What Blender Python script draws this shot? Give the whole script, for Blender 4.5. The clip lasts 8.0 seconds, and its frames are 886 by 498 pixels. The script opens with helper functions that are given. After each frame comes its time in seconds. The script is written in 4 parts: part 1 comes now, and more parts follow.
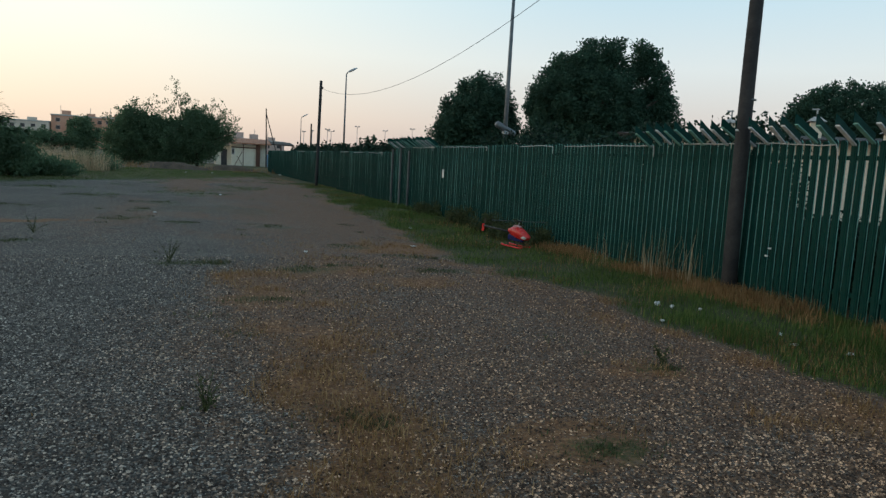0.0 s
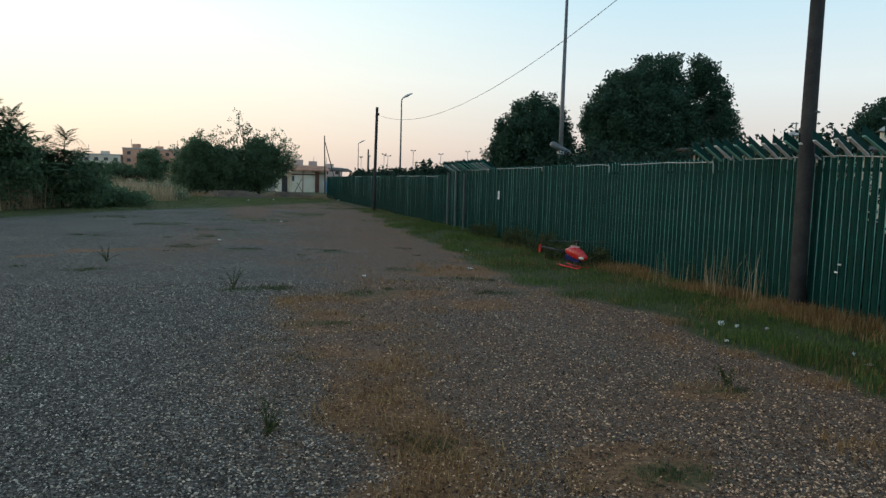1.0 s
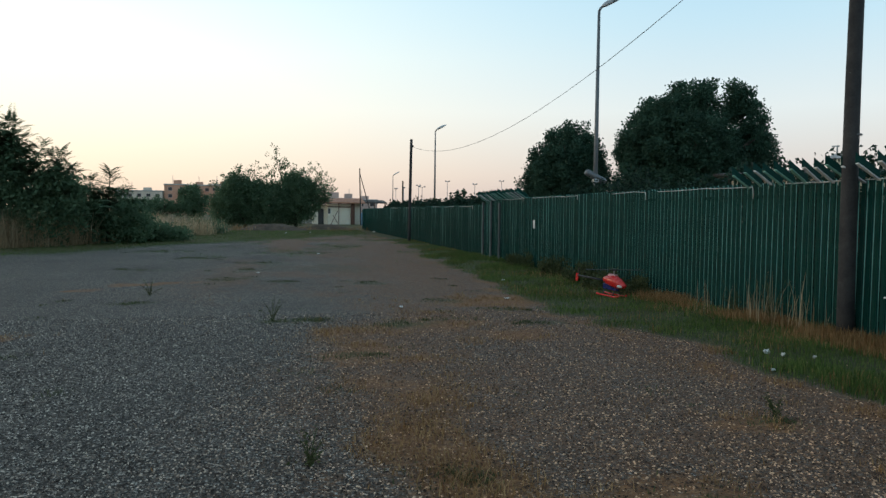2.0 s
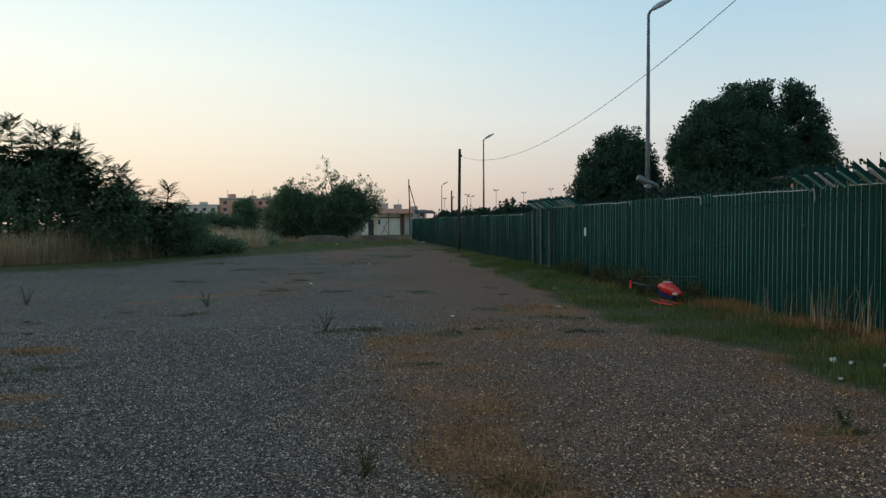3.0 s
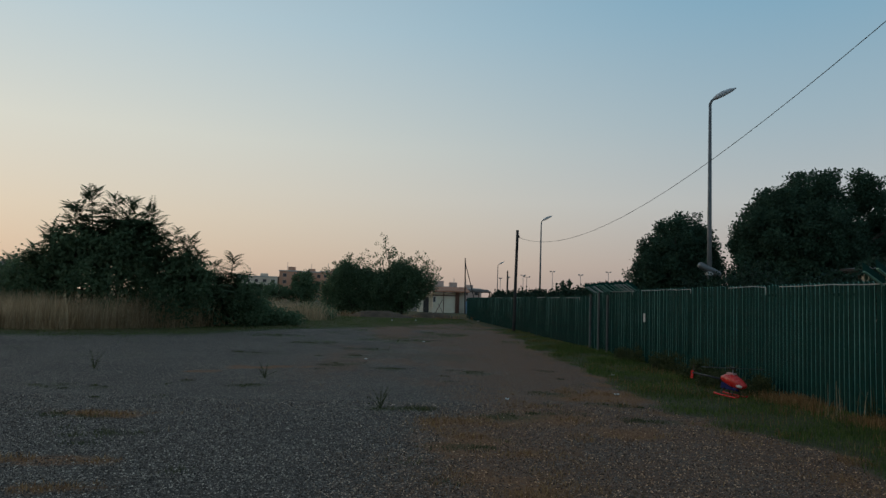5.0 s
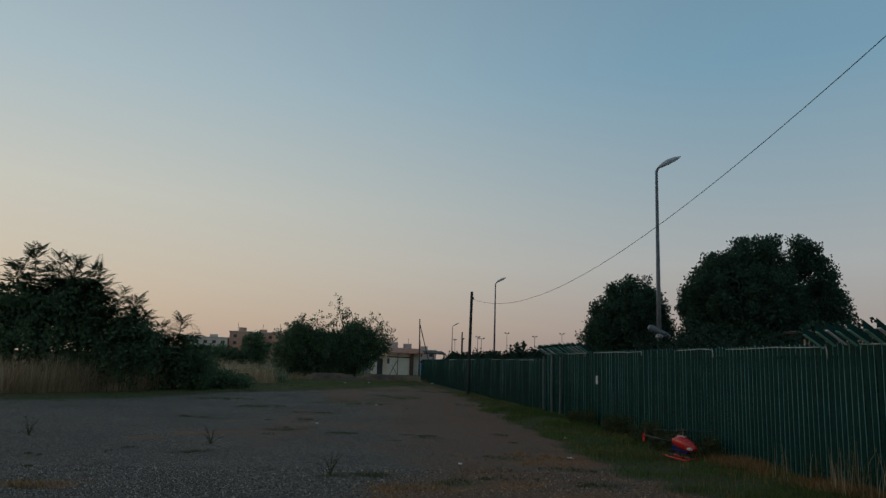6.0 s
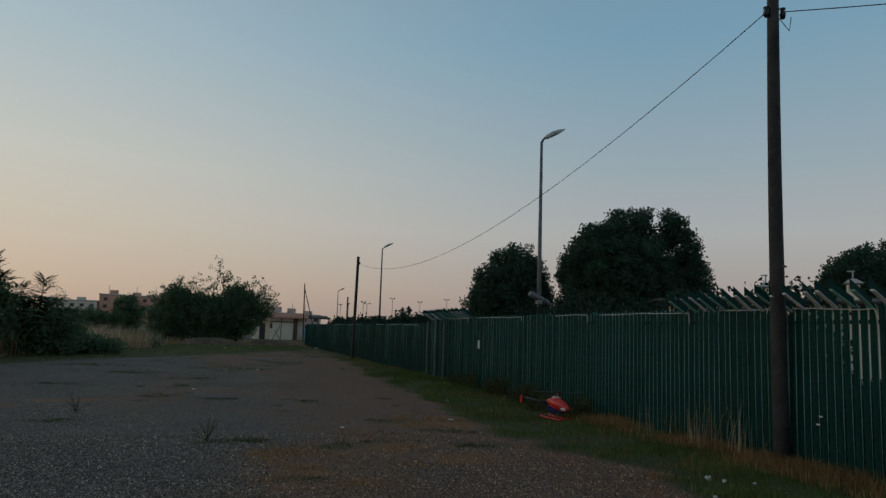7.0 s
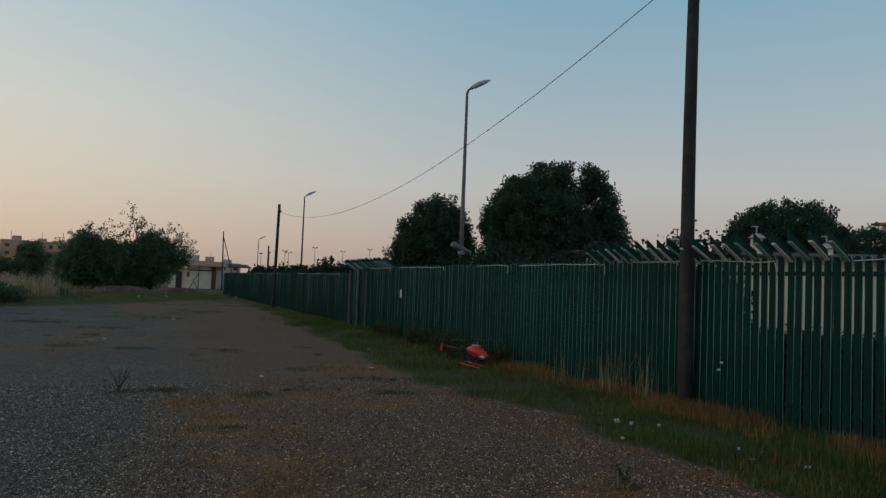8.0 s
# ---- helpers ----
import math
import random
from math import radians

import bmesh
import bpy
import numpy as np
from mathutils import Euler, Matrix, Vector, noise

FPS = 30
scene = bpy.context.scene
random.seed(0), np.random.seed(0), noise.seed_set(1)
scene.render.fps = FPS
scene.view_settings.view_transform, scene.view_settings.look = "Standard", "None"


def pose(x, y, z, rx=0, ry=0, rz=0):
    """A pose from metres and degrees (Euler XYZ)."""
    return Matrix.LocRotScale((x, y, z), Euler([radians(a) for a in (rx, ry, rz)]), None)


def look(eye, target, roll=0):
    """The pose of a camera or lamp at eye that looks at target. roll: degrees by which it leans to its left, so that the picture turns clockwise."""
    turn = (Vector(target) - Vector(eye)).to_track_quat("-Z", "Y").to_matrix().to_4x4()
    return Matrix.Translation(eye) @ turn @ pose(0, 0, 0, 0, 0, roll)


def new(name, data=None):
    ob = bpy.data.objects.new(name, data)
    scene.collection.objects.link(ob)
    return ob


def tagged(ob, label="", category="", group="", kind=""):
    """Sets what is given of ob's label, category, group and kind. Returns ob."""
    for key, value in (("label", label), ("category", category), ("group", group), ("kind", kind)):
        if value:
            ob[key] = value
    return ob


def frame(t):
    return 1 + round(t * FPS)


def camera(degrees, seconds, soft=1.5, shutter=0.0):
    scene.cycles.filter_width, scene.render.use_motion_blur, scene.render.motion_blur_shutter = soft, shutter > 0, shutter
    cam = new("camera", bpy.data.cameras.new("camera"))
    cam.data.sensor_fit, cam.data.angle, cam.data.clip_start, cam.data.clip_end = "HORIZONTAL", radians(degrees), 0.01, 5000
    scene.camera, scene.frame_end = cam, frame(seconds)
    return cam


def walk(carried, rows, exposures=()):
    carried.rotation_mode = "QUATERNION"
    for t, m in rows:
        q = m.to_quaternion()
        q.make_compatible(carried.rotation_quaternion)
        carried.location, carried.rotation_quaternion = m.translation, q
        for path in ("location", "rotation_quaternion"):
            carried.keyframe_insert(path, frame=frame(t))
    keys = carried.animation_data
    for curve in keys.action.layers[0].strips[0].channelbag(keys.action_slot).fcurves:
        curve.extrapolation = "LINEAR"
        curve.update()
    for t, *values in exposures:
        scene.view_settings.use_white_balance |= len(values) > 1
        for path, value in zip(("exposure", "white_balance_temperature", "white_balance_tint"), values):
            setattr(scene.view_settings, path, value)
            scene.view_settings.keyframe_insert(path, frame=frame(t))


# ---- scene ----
cam = camera(64.0, 8.0, soft=1.4)
# seconds, place, then tilt, lean and turn of the hand-held camera, which only sways on its spot
ROWS = [
    (0.0, 0.040, 0.031, 1.576, 83.17, -3.19, -19.94),
    (0.5, 0.042, 0.006, 1.583, 83.44, -2.12, -17.03),
    (1.0, 0.042, -0.007, 1.592, 84.73, -1.65, -15.44),
    (1.5, 0.032, -0.021, 1.597, 86.16, -1.46, -14.21),
    (2.8, 0.007, 0.004, 1.593, 87.78, 0.40, -9.59),
    (3.0, 0.004, 0.007, 1.592, 87.84, 0.29, -8.72),
    (3.5, -0.025, 0.025, 1.596, 88.10, -0.19, -6.32),
    (4.0, -0.048, 0.019, 1.609, 88.80, -0.84, -4.20),
    (4.2, -0.054, 0.004, 1.605, 89.65, -0.68, -3.41),
    (5.3, -0.058, -0.115, 1.615, 96.60, -2.24, -4.91),
    (5.5, -0.059, -0.137, 1.617, 98.45, -2.05, -5.65),
    (5.8, -0.050, -0.135, 1.624, 99.89, -2.04, -7.03),
    (6.0, -0.044, -0.133, 1.629, 99.16, -1.82, -7.97),
    (6.2, -0.041, -0.132, 1.630, 98.96, -2.27, -9.08),
    (6.5, -0.036, -0.130, 1.630, 98.35, -1.82, -11.76),
    (6.7, -0.030, -0.112, 1.625, 97.70, -1.82, -14.61),
    (7.0, -0.022, -0.086, 1.617, 96.69, -1.92, -17.15),
    (7.3, -0.009, -0.076, 1.617, 95.45, -1.62, -19.13),
    (7.5, -0.001, -0.069, 1.617, 94.66, -1.60, -20.40),
    (7.7, 0.002, -0.066, 1.613, 93.89, -1.80, -21.61),
    (8.0, 0.007, -0.062, 1.608, 92.90, -2.25, -23.35),
]
EXPOSURES = [(0.0, 0.76, 6300, 3), (0.5, 0.82, 6300, 3), (1.0, 0.86, 6300, 3), (1.5, 0.9, 6300, 3), (3.0, 0.6, 6300, 3), (3.5, 0.5, 6300, 3), (4.0, 0.42, 6300, 4), (5.5, -0.2, 6500, 7), (6.5, -0.28, 6500, 7), (7.0, -0.24, 6550, 8), (7.5, -0.1, 6600, 8), (8.0, 0.0, 6650, 8)]
walk(cam, [(t, pose(*where)) for t, *where in ROWS], EXPOSURES)

# ---- light: a clear sky just after sunset, the sun's glow low in the west (-x, +y) ----
SUN_AZ, SUN_EL = -62.0, 1.5   # degrees from +y, clockwise
world = bpy.data.worlds.new("world")
scene.world = world
world.use_nodes = True
wt = world.node_tree
wbg = wt.nodes["Background"]
sky = wt.nodes.new("ShaderNodeTexSky")
sky.sky_type = "NISHITA"
sky.sun_disc = False
sky.sun_elevation = radians(SUN_EL)
sky.sun_rotation = radians(SUN_AZ)
sky.air_density, sky.dust_density, sky.ozone_density = 1.0, 2.0, 2.0


def sky_node(kind, **inputs):
    n = wt.nodes.new(kind)
    for key, v in inputs.items():
        n.inputs[int(key[1:])].default_value = v
    return n


def sky_ramp(stops):
    """Colour by the sine of the elevation."""
    n = wt.nodes.new("ShaderNodeValToRGB")
    e = n.color_ramp.elements
    while len(e) < len(stops):
        e.new(0.5)
    for k, (deg, c) in enumerate(stops):
        e[k].position, e[k].color = max(0.0, math.sin(radians(deg))), (*c, 1)
    return n


# evening haze: warm and bright towards the glow, pink low down and blue high up away from it
way = wt.nodes.new("ShaderNodeTexCoord")
flat = sky_node("ShaderNodeVectorMath", i1=(1, 1, 0))
flat.operation = "MULTIPLY"
unit = wt.nodes.new("ShaderNodeVectorMath")
unit.operation = "NORMALIZE"
dot = sky_node("ShaderNodeVectorMath", i1=(math.sin(radians(SUN_AZ)), math.cos(radians(SUN_AZ)), 0))
dot.operation = "DOT_PRODUCT"
wt.links.new(way.outputs["Generated"], flat.inputs[0])
wt.links.new(flat.outputs[0], unit.inputs[0])
wt.links.new(unit.outputs[0], dot.inputs[0])
high = wt.nodes.new("ShaderNodeSeparateXYZ")
wt.links.new(way.outputs["Generated"], high.inputs[0])
warm = sky_ramp([(0, (0.62, 0.455, 0.35)), (3, (0.67, 0.52, 0.41)), (6, (0.70, 0.58, 0.465)), (12, (0.68, 0.65, 0.57)), (21, (0.485, 0.585, 0.63)), (34, (0.32, 0.42, 0.51)), (55, (0.23, 0.29, 0.36)), (90, (0.18, 0.21, 0.26))])
cool = sky_ramp([(0, (0.32, 0.265, 0.275)), (3, (0.42, 0.355, 0.345)), (8, (0.46, 0.465, 0.475)), (14, (0.345, 0.437, 0.5)), (23, (0.212, 0.38, 0.51)), (40, (0.17, 0.27, 0.37)), (60, (0.17, 0.22, 0.28)), (90, (0.17, 0.2, 0.25))])
for r in (warm, cool):
    wt.links.new(high.outputs["Z"], r.inputs[0])
turn = sky_node("ShaderNodeMapRange", i1=-0.15, i2=0.93, i3=0.0, i4=1.0)
turn.interpolation_type = "SMOOTHSTEP"
wt.links.new(dot.outputs["Value"], turn.inputs[0])
haze = wt.nodes.new("ShaderNodeMix")
haze.data_type = "RGBA"
wt.links.new(turn.outputs[0], haze.inputs[0])
wt.links.new(cool.outputs[0], haze.inputs[6])
wt.links.new(warm.outputs[0], haze.inputs[7])
both = wt.nodes.new("ShaderNodeMix")
both.data_type = "RGBA"
both.inputs[0].default_value = 0.94
wt.links.new(sky.outputs[0], both.inputs[6])
wt.links.new(haze.outputs[2], both.inputs[7])
wt.links.new(both.outputs[2], wbg.inputs[0])
wbg.inputs[1].default_value = 1.0
sun_data = bpy.data.lights.new("sun", "SUN")
sun_data.energy, sun_data.angle, sun_data.color = 0.12, radians(15), (1.0, 0.72, 0.5)
sun = new("sun", sun_data)
_a, _e = radians(SUN_AZ), radians(4.0)
sun.matrix_world = look((0, 0, 0), (-math.sin(_a) * math.cos(_e), -math.cos(_a) * math.cos(_e), -math.sin(_e)))
sun.location = (-60, 40, 30)

# ---- small tools ----
rng = np.random.default_rng(7)


def hash2(ix, iy, seed):
    h = (ix.astype(np.int64) * 374761393 + iy.astype(np.int64) * 668265263 + seed * 974711) & 0x7FFFFFFF
    h = ((h ^ (h >> 13)) * 1274126177) & 0x7FFFFFFF
    return ((h ^ (h >> 16)) & 0xFFFF) / 65535.0


def vnoise(x, y, seed=0):
    """Smooth value noise, 0 to 1."""
    x, y = np.asarray(x, float), np.asarray(y, float)
    ix, iy = np.floor(x), np.floor(y)
    fx, fy = x - ix, y - iy
    fx, fy = fx * fx * (3 - 2 * fx), fy * fy * (3 - 2 * fy)
    a, b = hash2(ix, iy, seed), hash2(ix + 1, iy, seed)
    c, d = hash2(ix, iy + 1, seed), hash2(ix + 1, iy + 1, seed)
    return (a * (1 - fx) + b * fx) * (1 - fy) + (c * (1 - fx) + d * fx) * fy


def fbm(x, y, seed=0, octaves=4):
    total, amp, norm = 0.0, 1.0, 0.0
    x, y = np.asarray(x, float), np.asarray(y, float)
    for k in range(octaves):
        total = total + amp * vnoise(x * 2 ** k, y * 2 ** k, seed + k)
        norm += amp
        amp *= 0.55
    return total / norm


def step(a, b, v):
    v = np.clip((np.asarray(v, float) - a) / (b - a), 0, 1)
    return v * v * (3 - 2 * v)


def mesh_np(name, verts, faces, smooth=False):
    """A mesh from arrays: verts (n, 3); faces (m, k), all with k corners."""
    verts, faces = np.asarray(verts, np.float32), np.asarray(faces, np.int32)
    me = bpy.data.meshes.new(name)
    m, k = faces.shape
    me.vertices.add(len(verts))
    me.vertices.foreach_set("co", verts.ravel())
    me.loops.add(m * k)
    me.loops.foreach_set("vertex_index", faces.ravel())
    me.polygons.add(m)
    me.polygons.foreach_set("loop_start", np.arange(0, m * k, k, dtype=np.int32))
    me.polygons.foreach_set("use_smooth", np.full(m, smooth, dtype=bool))
    me.update(calc_edges=True)
    return me


def part(name, data, material, parent=None, label="", smooth=False):
    """Links a bmesh, or a mesh, as one object, under a thing or a part if one is given."""
    if isinstance(data, bmesh.types.BMesh):
        me = bpy.data.meshes.new(name)
        data.to_mesh(me)
        data.free()
        if smooth:
            me.polygons.foreach_set("use_smooth", np.full(len(me.polygons), True, dtype=bool))
    else:
        me = data
    if material and not me.materials:
        me.materials.append(material)
    ob = new(name, me)
    if parent:
        ob.parent = parent
    if label:
        ob["label"] = label
    return ob


def thing(name, x, y, z, label, category, group="", rz=0.0):
    ob = tagged(new(name), label, category, group)
    ob.empty_display_size = 0.1
    ob.matrix_basis = pose(x, y, z, 0, 0, rz)
    return ob


def add_box(bm, x0, x1, y0, y1, z0, z1, bevel=0.0):
    m = Matrix.LocRotScale(((x0 + x1) / 2, (y0 + y1) / 2, (z0 + z1) / 2), None, (abs(x1 - x0), abs(y1 - y0), abs(z1 - z0)))
    got = bmesh.ops.create_cube(bm, size=1.0, matrix=m)
    if bevel:
        edges = list({e for v in got["verts"] for e in v.link_edges})
        bmesh.ops.bevel(bm, geom=edges, offset=bevel, segments=2, affect="EDGES", profile=0.5)
    return bm


def box(x0, x1, y0, y1, z0, z1, bevel=0.0):
    return add_box(bmesh.new(), x0, x1, y0, y1, z0, z1, bevel)


def add_tube(bm, pts, radii, sides=10, caps=True):
    """A tube through points with a radius at each."""
    pts = [Vector(p) for p in pts]
    rings = []
    side = None
    for i, p in enumerate(pts):
        d = (pts[min(i + 1, len(pts) - 1)] - pts[max(i - 1, 0)]).normalized()
        if side is None:
            side = d.cross(Vector((0.3, 1, 0.2)) if abs(d.y) < 0.9 else Vector((1, 0, 0))).normalized()
        side = (side - d * side.dot(d)).normalized()
        up = d.cross(side)
        r = radii[i] if hasattr(radii, "__len__") else radii
        rings.append([bm.verts.new(p + r * (math.cos(a) * side + math.sin(a) * up)) for a in (2 * math.pi * k / sides for k in range(sides))])
    for a, b in zip(rings, rings[1:]):
        for k in range(sides):
            bm.faces.new((a[k], a[(k + 1) % sides], b[(k + 1) % sides], b[k]))
    if caps:
        bm.faces.new(rings[0][::-1])
        bm.faces.new(rings[-1])
    return bm


def tube(pts, radii, sides=10, caps=True):
    return add_tube(bmesh.new(), pts, radii, sides, caps)


# ---- materials ----
class Nodes:
    """A short way to write node trees."""

    def __init__(self, name, rough=0.8, metal=0.0):
        self.mat = bpy.data.materials.new(name)
        self.mat.use_nodes = True
        self.t = self.mat.node_tree
        self.b = self.t.nodes["Principled BSDF"]
        self.b.inputs["Roughness"].default_value = rough
        self.b.inputs["Metallic"].default_value = metal
        self.b.inputs["Specular IOR Level"].default_value = 0.35

    def put(self, socket, v):
        if isinstance(v, bpy.types.NodeSocket):
            self.t.links.new(v, socket)
        elif isinstance(v, (tuple, list)) and len(v) == 3 and socket.type == "RGBA":
            socket.default_value = (*v, 1)
        else:
            socket.default_value = v

    def coord(self, which="Object"):
        return self.t.nodes.new("ShaderNodeTexCoord").outputs[which]

    def noise(self, scale, detail=4.0, rough=0.55, vec=None, dist=0.0):
        n = self.t.nodes.new("ShaderNodeTexNoise")
        self.put(n.inputs["Vector"], vec if vec is not None else self.coord())
        n.inputs["Scale"].default_value, n.inputs["Detail"].default_value = scale, detail
        n.inputs["Roughness"].default_value, n.inputs["Distortion"].default_value = rough, dist
        return n.outputs["Fac"]

    def voronoi(self, scale, out="Distance", vec=None, feature="F1"):
        n = self.t.nodes.new("ShaderNodeTexVoronoi")
        n.feature = feature
        self.put(n.inputs["Vector"], vec if vec is not None else self.coord())
        n.inputs["Scale"].default_value = scale
        return n.outputs[out]

    def stretch(self, x, y, z, vec=None):
        n = self.t.nodes.new("ShaderNodeMapping")
        self.put(n.inputs["Vector"], vec if vec is not None else self.coord())
        n.inputs["Scale"].default_value = (x, y, z)
        return n.outputs[0]

    def ramp(self, fac, *stops):
        n = self.t.nodes.new("ShaderNodeValToRGB")
        self.put(n.inputs[0], fac)
        e = n.color_ramp.elements
        while len(e) < len(stops):
            e.new(0.5)
        for k, (p, c) in enumerate(stops):
            e[k].position = p
            e[k].color = (*c, 1) if hasattr(c, "__len__") else (c, c, c, 1)
        return n.outputs[0]

    def mix(self, fac, a, b, kind="MIX"):
        n = self.t.nodes.new("ShaderNodeMix")
        n.data_type, n.blend_type = "RGBA", kind
        self.put(n.inputs[0], fac)
        self.put(n.inputs[6], a)
        self.put(n.inputs[7], b)
        return n.outputs[2]

    def math(self, op, a, b=0.0):
        n = self.t.nodes.new("ShaderNodeMath")
        n.operation = op
        self.put(n.inputs[0], a)
        self.put(n.inputs[1], b)
        return n.outputs[0]

    def attr(self, name):
        n = self.t.nodes.new("ShaderNodeAttribute")
        n.attribute_name = name
        return n.outputs["Fac"]

    def island(self):
        return self.t.nodes.new("ShaderNodeNewGeometry").outputs["Random Per Island"]

    def each(self):
        return self.t.nodes.new("ShaderNodeObjectInfo").outputs["Random"]

    def bump(self, height, strength=0.4, distance=0.02):
        n = self.t.nodes.new("ShaderNodeBump")
        n.inputs["Strength"].default_value, n.inputs["Distance"].default_value = strength, distance
        self.put(n.inputs["Height"], height)
        self.put(self.b.inputs["Normal"], n.outputs[0])

    def colour(self, v):
        self.put(self.b.inputs["Base Color"], v)
        return self

    def rough(self, v):
        self.put(self.b.inputs["Roughness"], v)


def worn(name, a, b, scale, rough=0.8, metal=0.0, grain=60.0, bump=0.3, dist=0.004, spec=0.35):
    """A surface of two tones in patches, with a fine grain and relief."""
    n = Nodes(name, rough, metal)
    patch = n.ramp(n.noise(scale, 5, 0.6), (0.35, a), (0.65, b))
    fine = n.ramp(n.noise(grain, 3, 0.6), (0.3, 0.78), (0.7, 1.15))
    n.colour(n.mix(1.0, patch, fine, "MULTIPLY"))
    n.rough(n.ramp(n.noise(scale * 3, 3), (0.3, max(rough - 0.12, 0.02)), (0.7, min(rough + 0.1, 1))))
    n.b.inputs["Specular IOR Level"].default_value = spec
    n.bump(n.noise(grain, 4), bump, dist)
    return n.mat


def leafy(name, dark, mid, light, trans=0.25, rough=0.6):
    """Leaves or blades: a tone of its own for each, some light let through."""
    n = Nodes(name, rough)
    n.b.inputs["Specular IOR Level"].default_value = 0.12
    tone = n.ramp(n.island(), (0.0, dark), (0.55, mid), (1.0, light))
    patch = n.ramp(n.noise(0.9, 3), (0.3, 0.75), (0.7, 1.2))
    col = n.mix(1.0, tone, patch, "MULTIPLY")
    n.colour(col)
    tr = n.t.nodes.new("ShaderNodeBsdfTranslucent")
    n.put(tr.inputs[0], col)
    sh = n.t.nodes.new("ShaderNodeMixShader")
    sh.inputs[0].default_value = trans
    n.t.links.new(n.b.outputs[0], sh.inputs[1])
    n.t.links.new(tr.outputs[0], sh.inputs[2])
    n.t.links.new(sh.outputs[0], n.t.nodes["Material Output"].inputs[0])
    return n.mat


def ground_material():
    n = Nodes("gravel_soil_and_turf", 0.92)
    wob = n.noise(3.0, 5, 0.6)
    cell = n.voronoi(55.0, "Color")
    cell2 = n.voronoi(95.0, "Color")
    dist = n.voronoi(55.0, "Distance")
    sep = n.t.nodes.new("ShaderNodeSeparateColor")
    n.put(sep.inputs[0], cell)
    sep2 = n.t.nodes.new("ShaderNodeSeparateColor")
    n.put(sep2.inputs[0], cell2)
    stones = n.ramp(sep.outputs[0], (0.0, (0.017, 0.0145, 0.0125)), (0.5, (0.062, 0.053, 0.045)), (0.78, (0.17, 0.148, 0.124)), (1.0, (0.5, 0.445, 0.375)))
    grit = n.ramp(sep2.outputs[1], (0.0, (0.02, 0.017, 0.0145)), (0.6, (0.07, 0.06, 0.05)), (1.0, (0.23, 0.198, 0.16)))
    gravel = n.mix(n.ramp(dist, (0.45, 0.0), (0.6, 1.0)), stones, grit)
    gravel = n.mix(1.0, gravel, n.ramp(n.noise(0.35, 5, 0.6), (0.3, 0.78), (0.7, 1.2)), "MULTIPLY")
    soil = n.ramp(n.noise(14.0, 6, 0.7), (0.25, (0.05, 0.024, 0.012)), (0.5, (0.175, 0.083, 0.041)), (0.75, (0.31, 0.16, 0.08)))
    soil = n.mix(n.ramp(sep2.outputs[0], (0.6, 0.0), (0.7, 0.75)), soil, grit)
    turf = n.ramp(n.noise(9.0, 6, 0.7), (0.3, (0.016, 0.024, 0.007)), (0.55, (0.045, 0.06, 0.016)), (0.75, (0.12, 0.1, 0.034)))
    straw = n.ramp(n.noise(20.0, 5, 0.7), (0.25, (0.052, 0.022, 0.0085)), (0.5, (0.19, 0.086, 0.034)), (0.75, (0.43, 0.225, 0.097)))
    edge = n.math("MULTIPLY", n.math("SUBTRACT", wob, 0.5), 0.7)
    fine = n.math("MULTIPLY", n.math("SUBTRACT", n.noise(24.0, 6, 0.8), 0.5), 2.6)

    def masked(name):
        v = n.math("ADD", n.math("ADD", n.attr(name), edge), fine)
        return n.ramp(v, (0.3, 0.0), (0.85, 0.88))

    c = n.mix(masked("dirt"), gravel, soil)
    c = n.mix(masked("straw"), c, straw)
    c = n.mix(masked("turf"), c, turf)
    n.colour(c)
    height = n.math("SUBTRACT", n.math("MULTIPLY", n.noise(6.0, 5, 0.6), 0.8), n.math("MULTIPLY", dist, 0.8))
    n.bump(height, 0.9, 0.02)
    return n.mat


M_GROUND = ground_material()


def gravel_material():
    n = Nodes("gravel_stones", 0.85)
    tone = n.ramp(n.island(), (0.0, (0.02, 0.0155, 0.0125)), (0.45, (0.075, 0.06, 0.049)), (0.74, (0.21, 0.173, 0.14)), (1.0, (0.64, 0.56, 0.46)))
    tone = n.mix(n.math("MULTIPLY", n.attr("dust"), 0.9), tone, n.mix(1.0, tone, (1.38, 0.93, 0.62), "MULTIPLY"))
    n.colour(n.mix(1.0, tone, n.ramp(n.noise(90, 3), (0.3, 0.75), (0.7, 1.2)), "MULTIPLY"))
    n.bump(n.noise(120, 3), 0.3, 0.003)
    return n.mat


M_STONE = gravel_material()
M_PALE = worn("green_painted_steel", (0.0024, 0.033, 0.0255), (0.0036, 0.045, 0.035), 2.0, 0.6, 0.0, 140, 0.12, 0.002, 0.12)
# lighter green: light along pale and arm edges, put into the colour
M_LIT_EDGE = worn("lit_green_edge", (0.12, 0.3, 0.24), (0.23, 0.44, 0.37), 3.0, 0.5, 0.0, 140, 0.12, 0.002, 0.3)
# zinc of the arm lips, whitened to carry the sky's reflection in its colour
M_LIT_ZINC = worn("sky_lit_pale_zinc", (0.5, 0.53, 0.54), (0.66, 0.68, 0.68), 8.0, 0.45, 0.0, 90, 0.15, 0.002, 0.5)
M_GALV = worn("weathered_galvanised_steel", (0.26, 0.28, 0.29), (0.4, 0.42, 0.43), 6.0, 0.5, 0.6, 90, 0.15, 0.002)
M_WIRE = worn("pale_plastic_wire", (0.4, 0.4, 0.38), (0.55, 0.54, 0.5), 6.0, 0.6, 0, 90, 0.1, 0.001)
M_CABLE = worn("grey_cable", (0.05, 0.055, 0.06), (0.08, 0.085, 0.09), 3.0, 0.6, 0, 90, 0.1, 0.001)
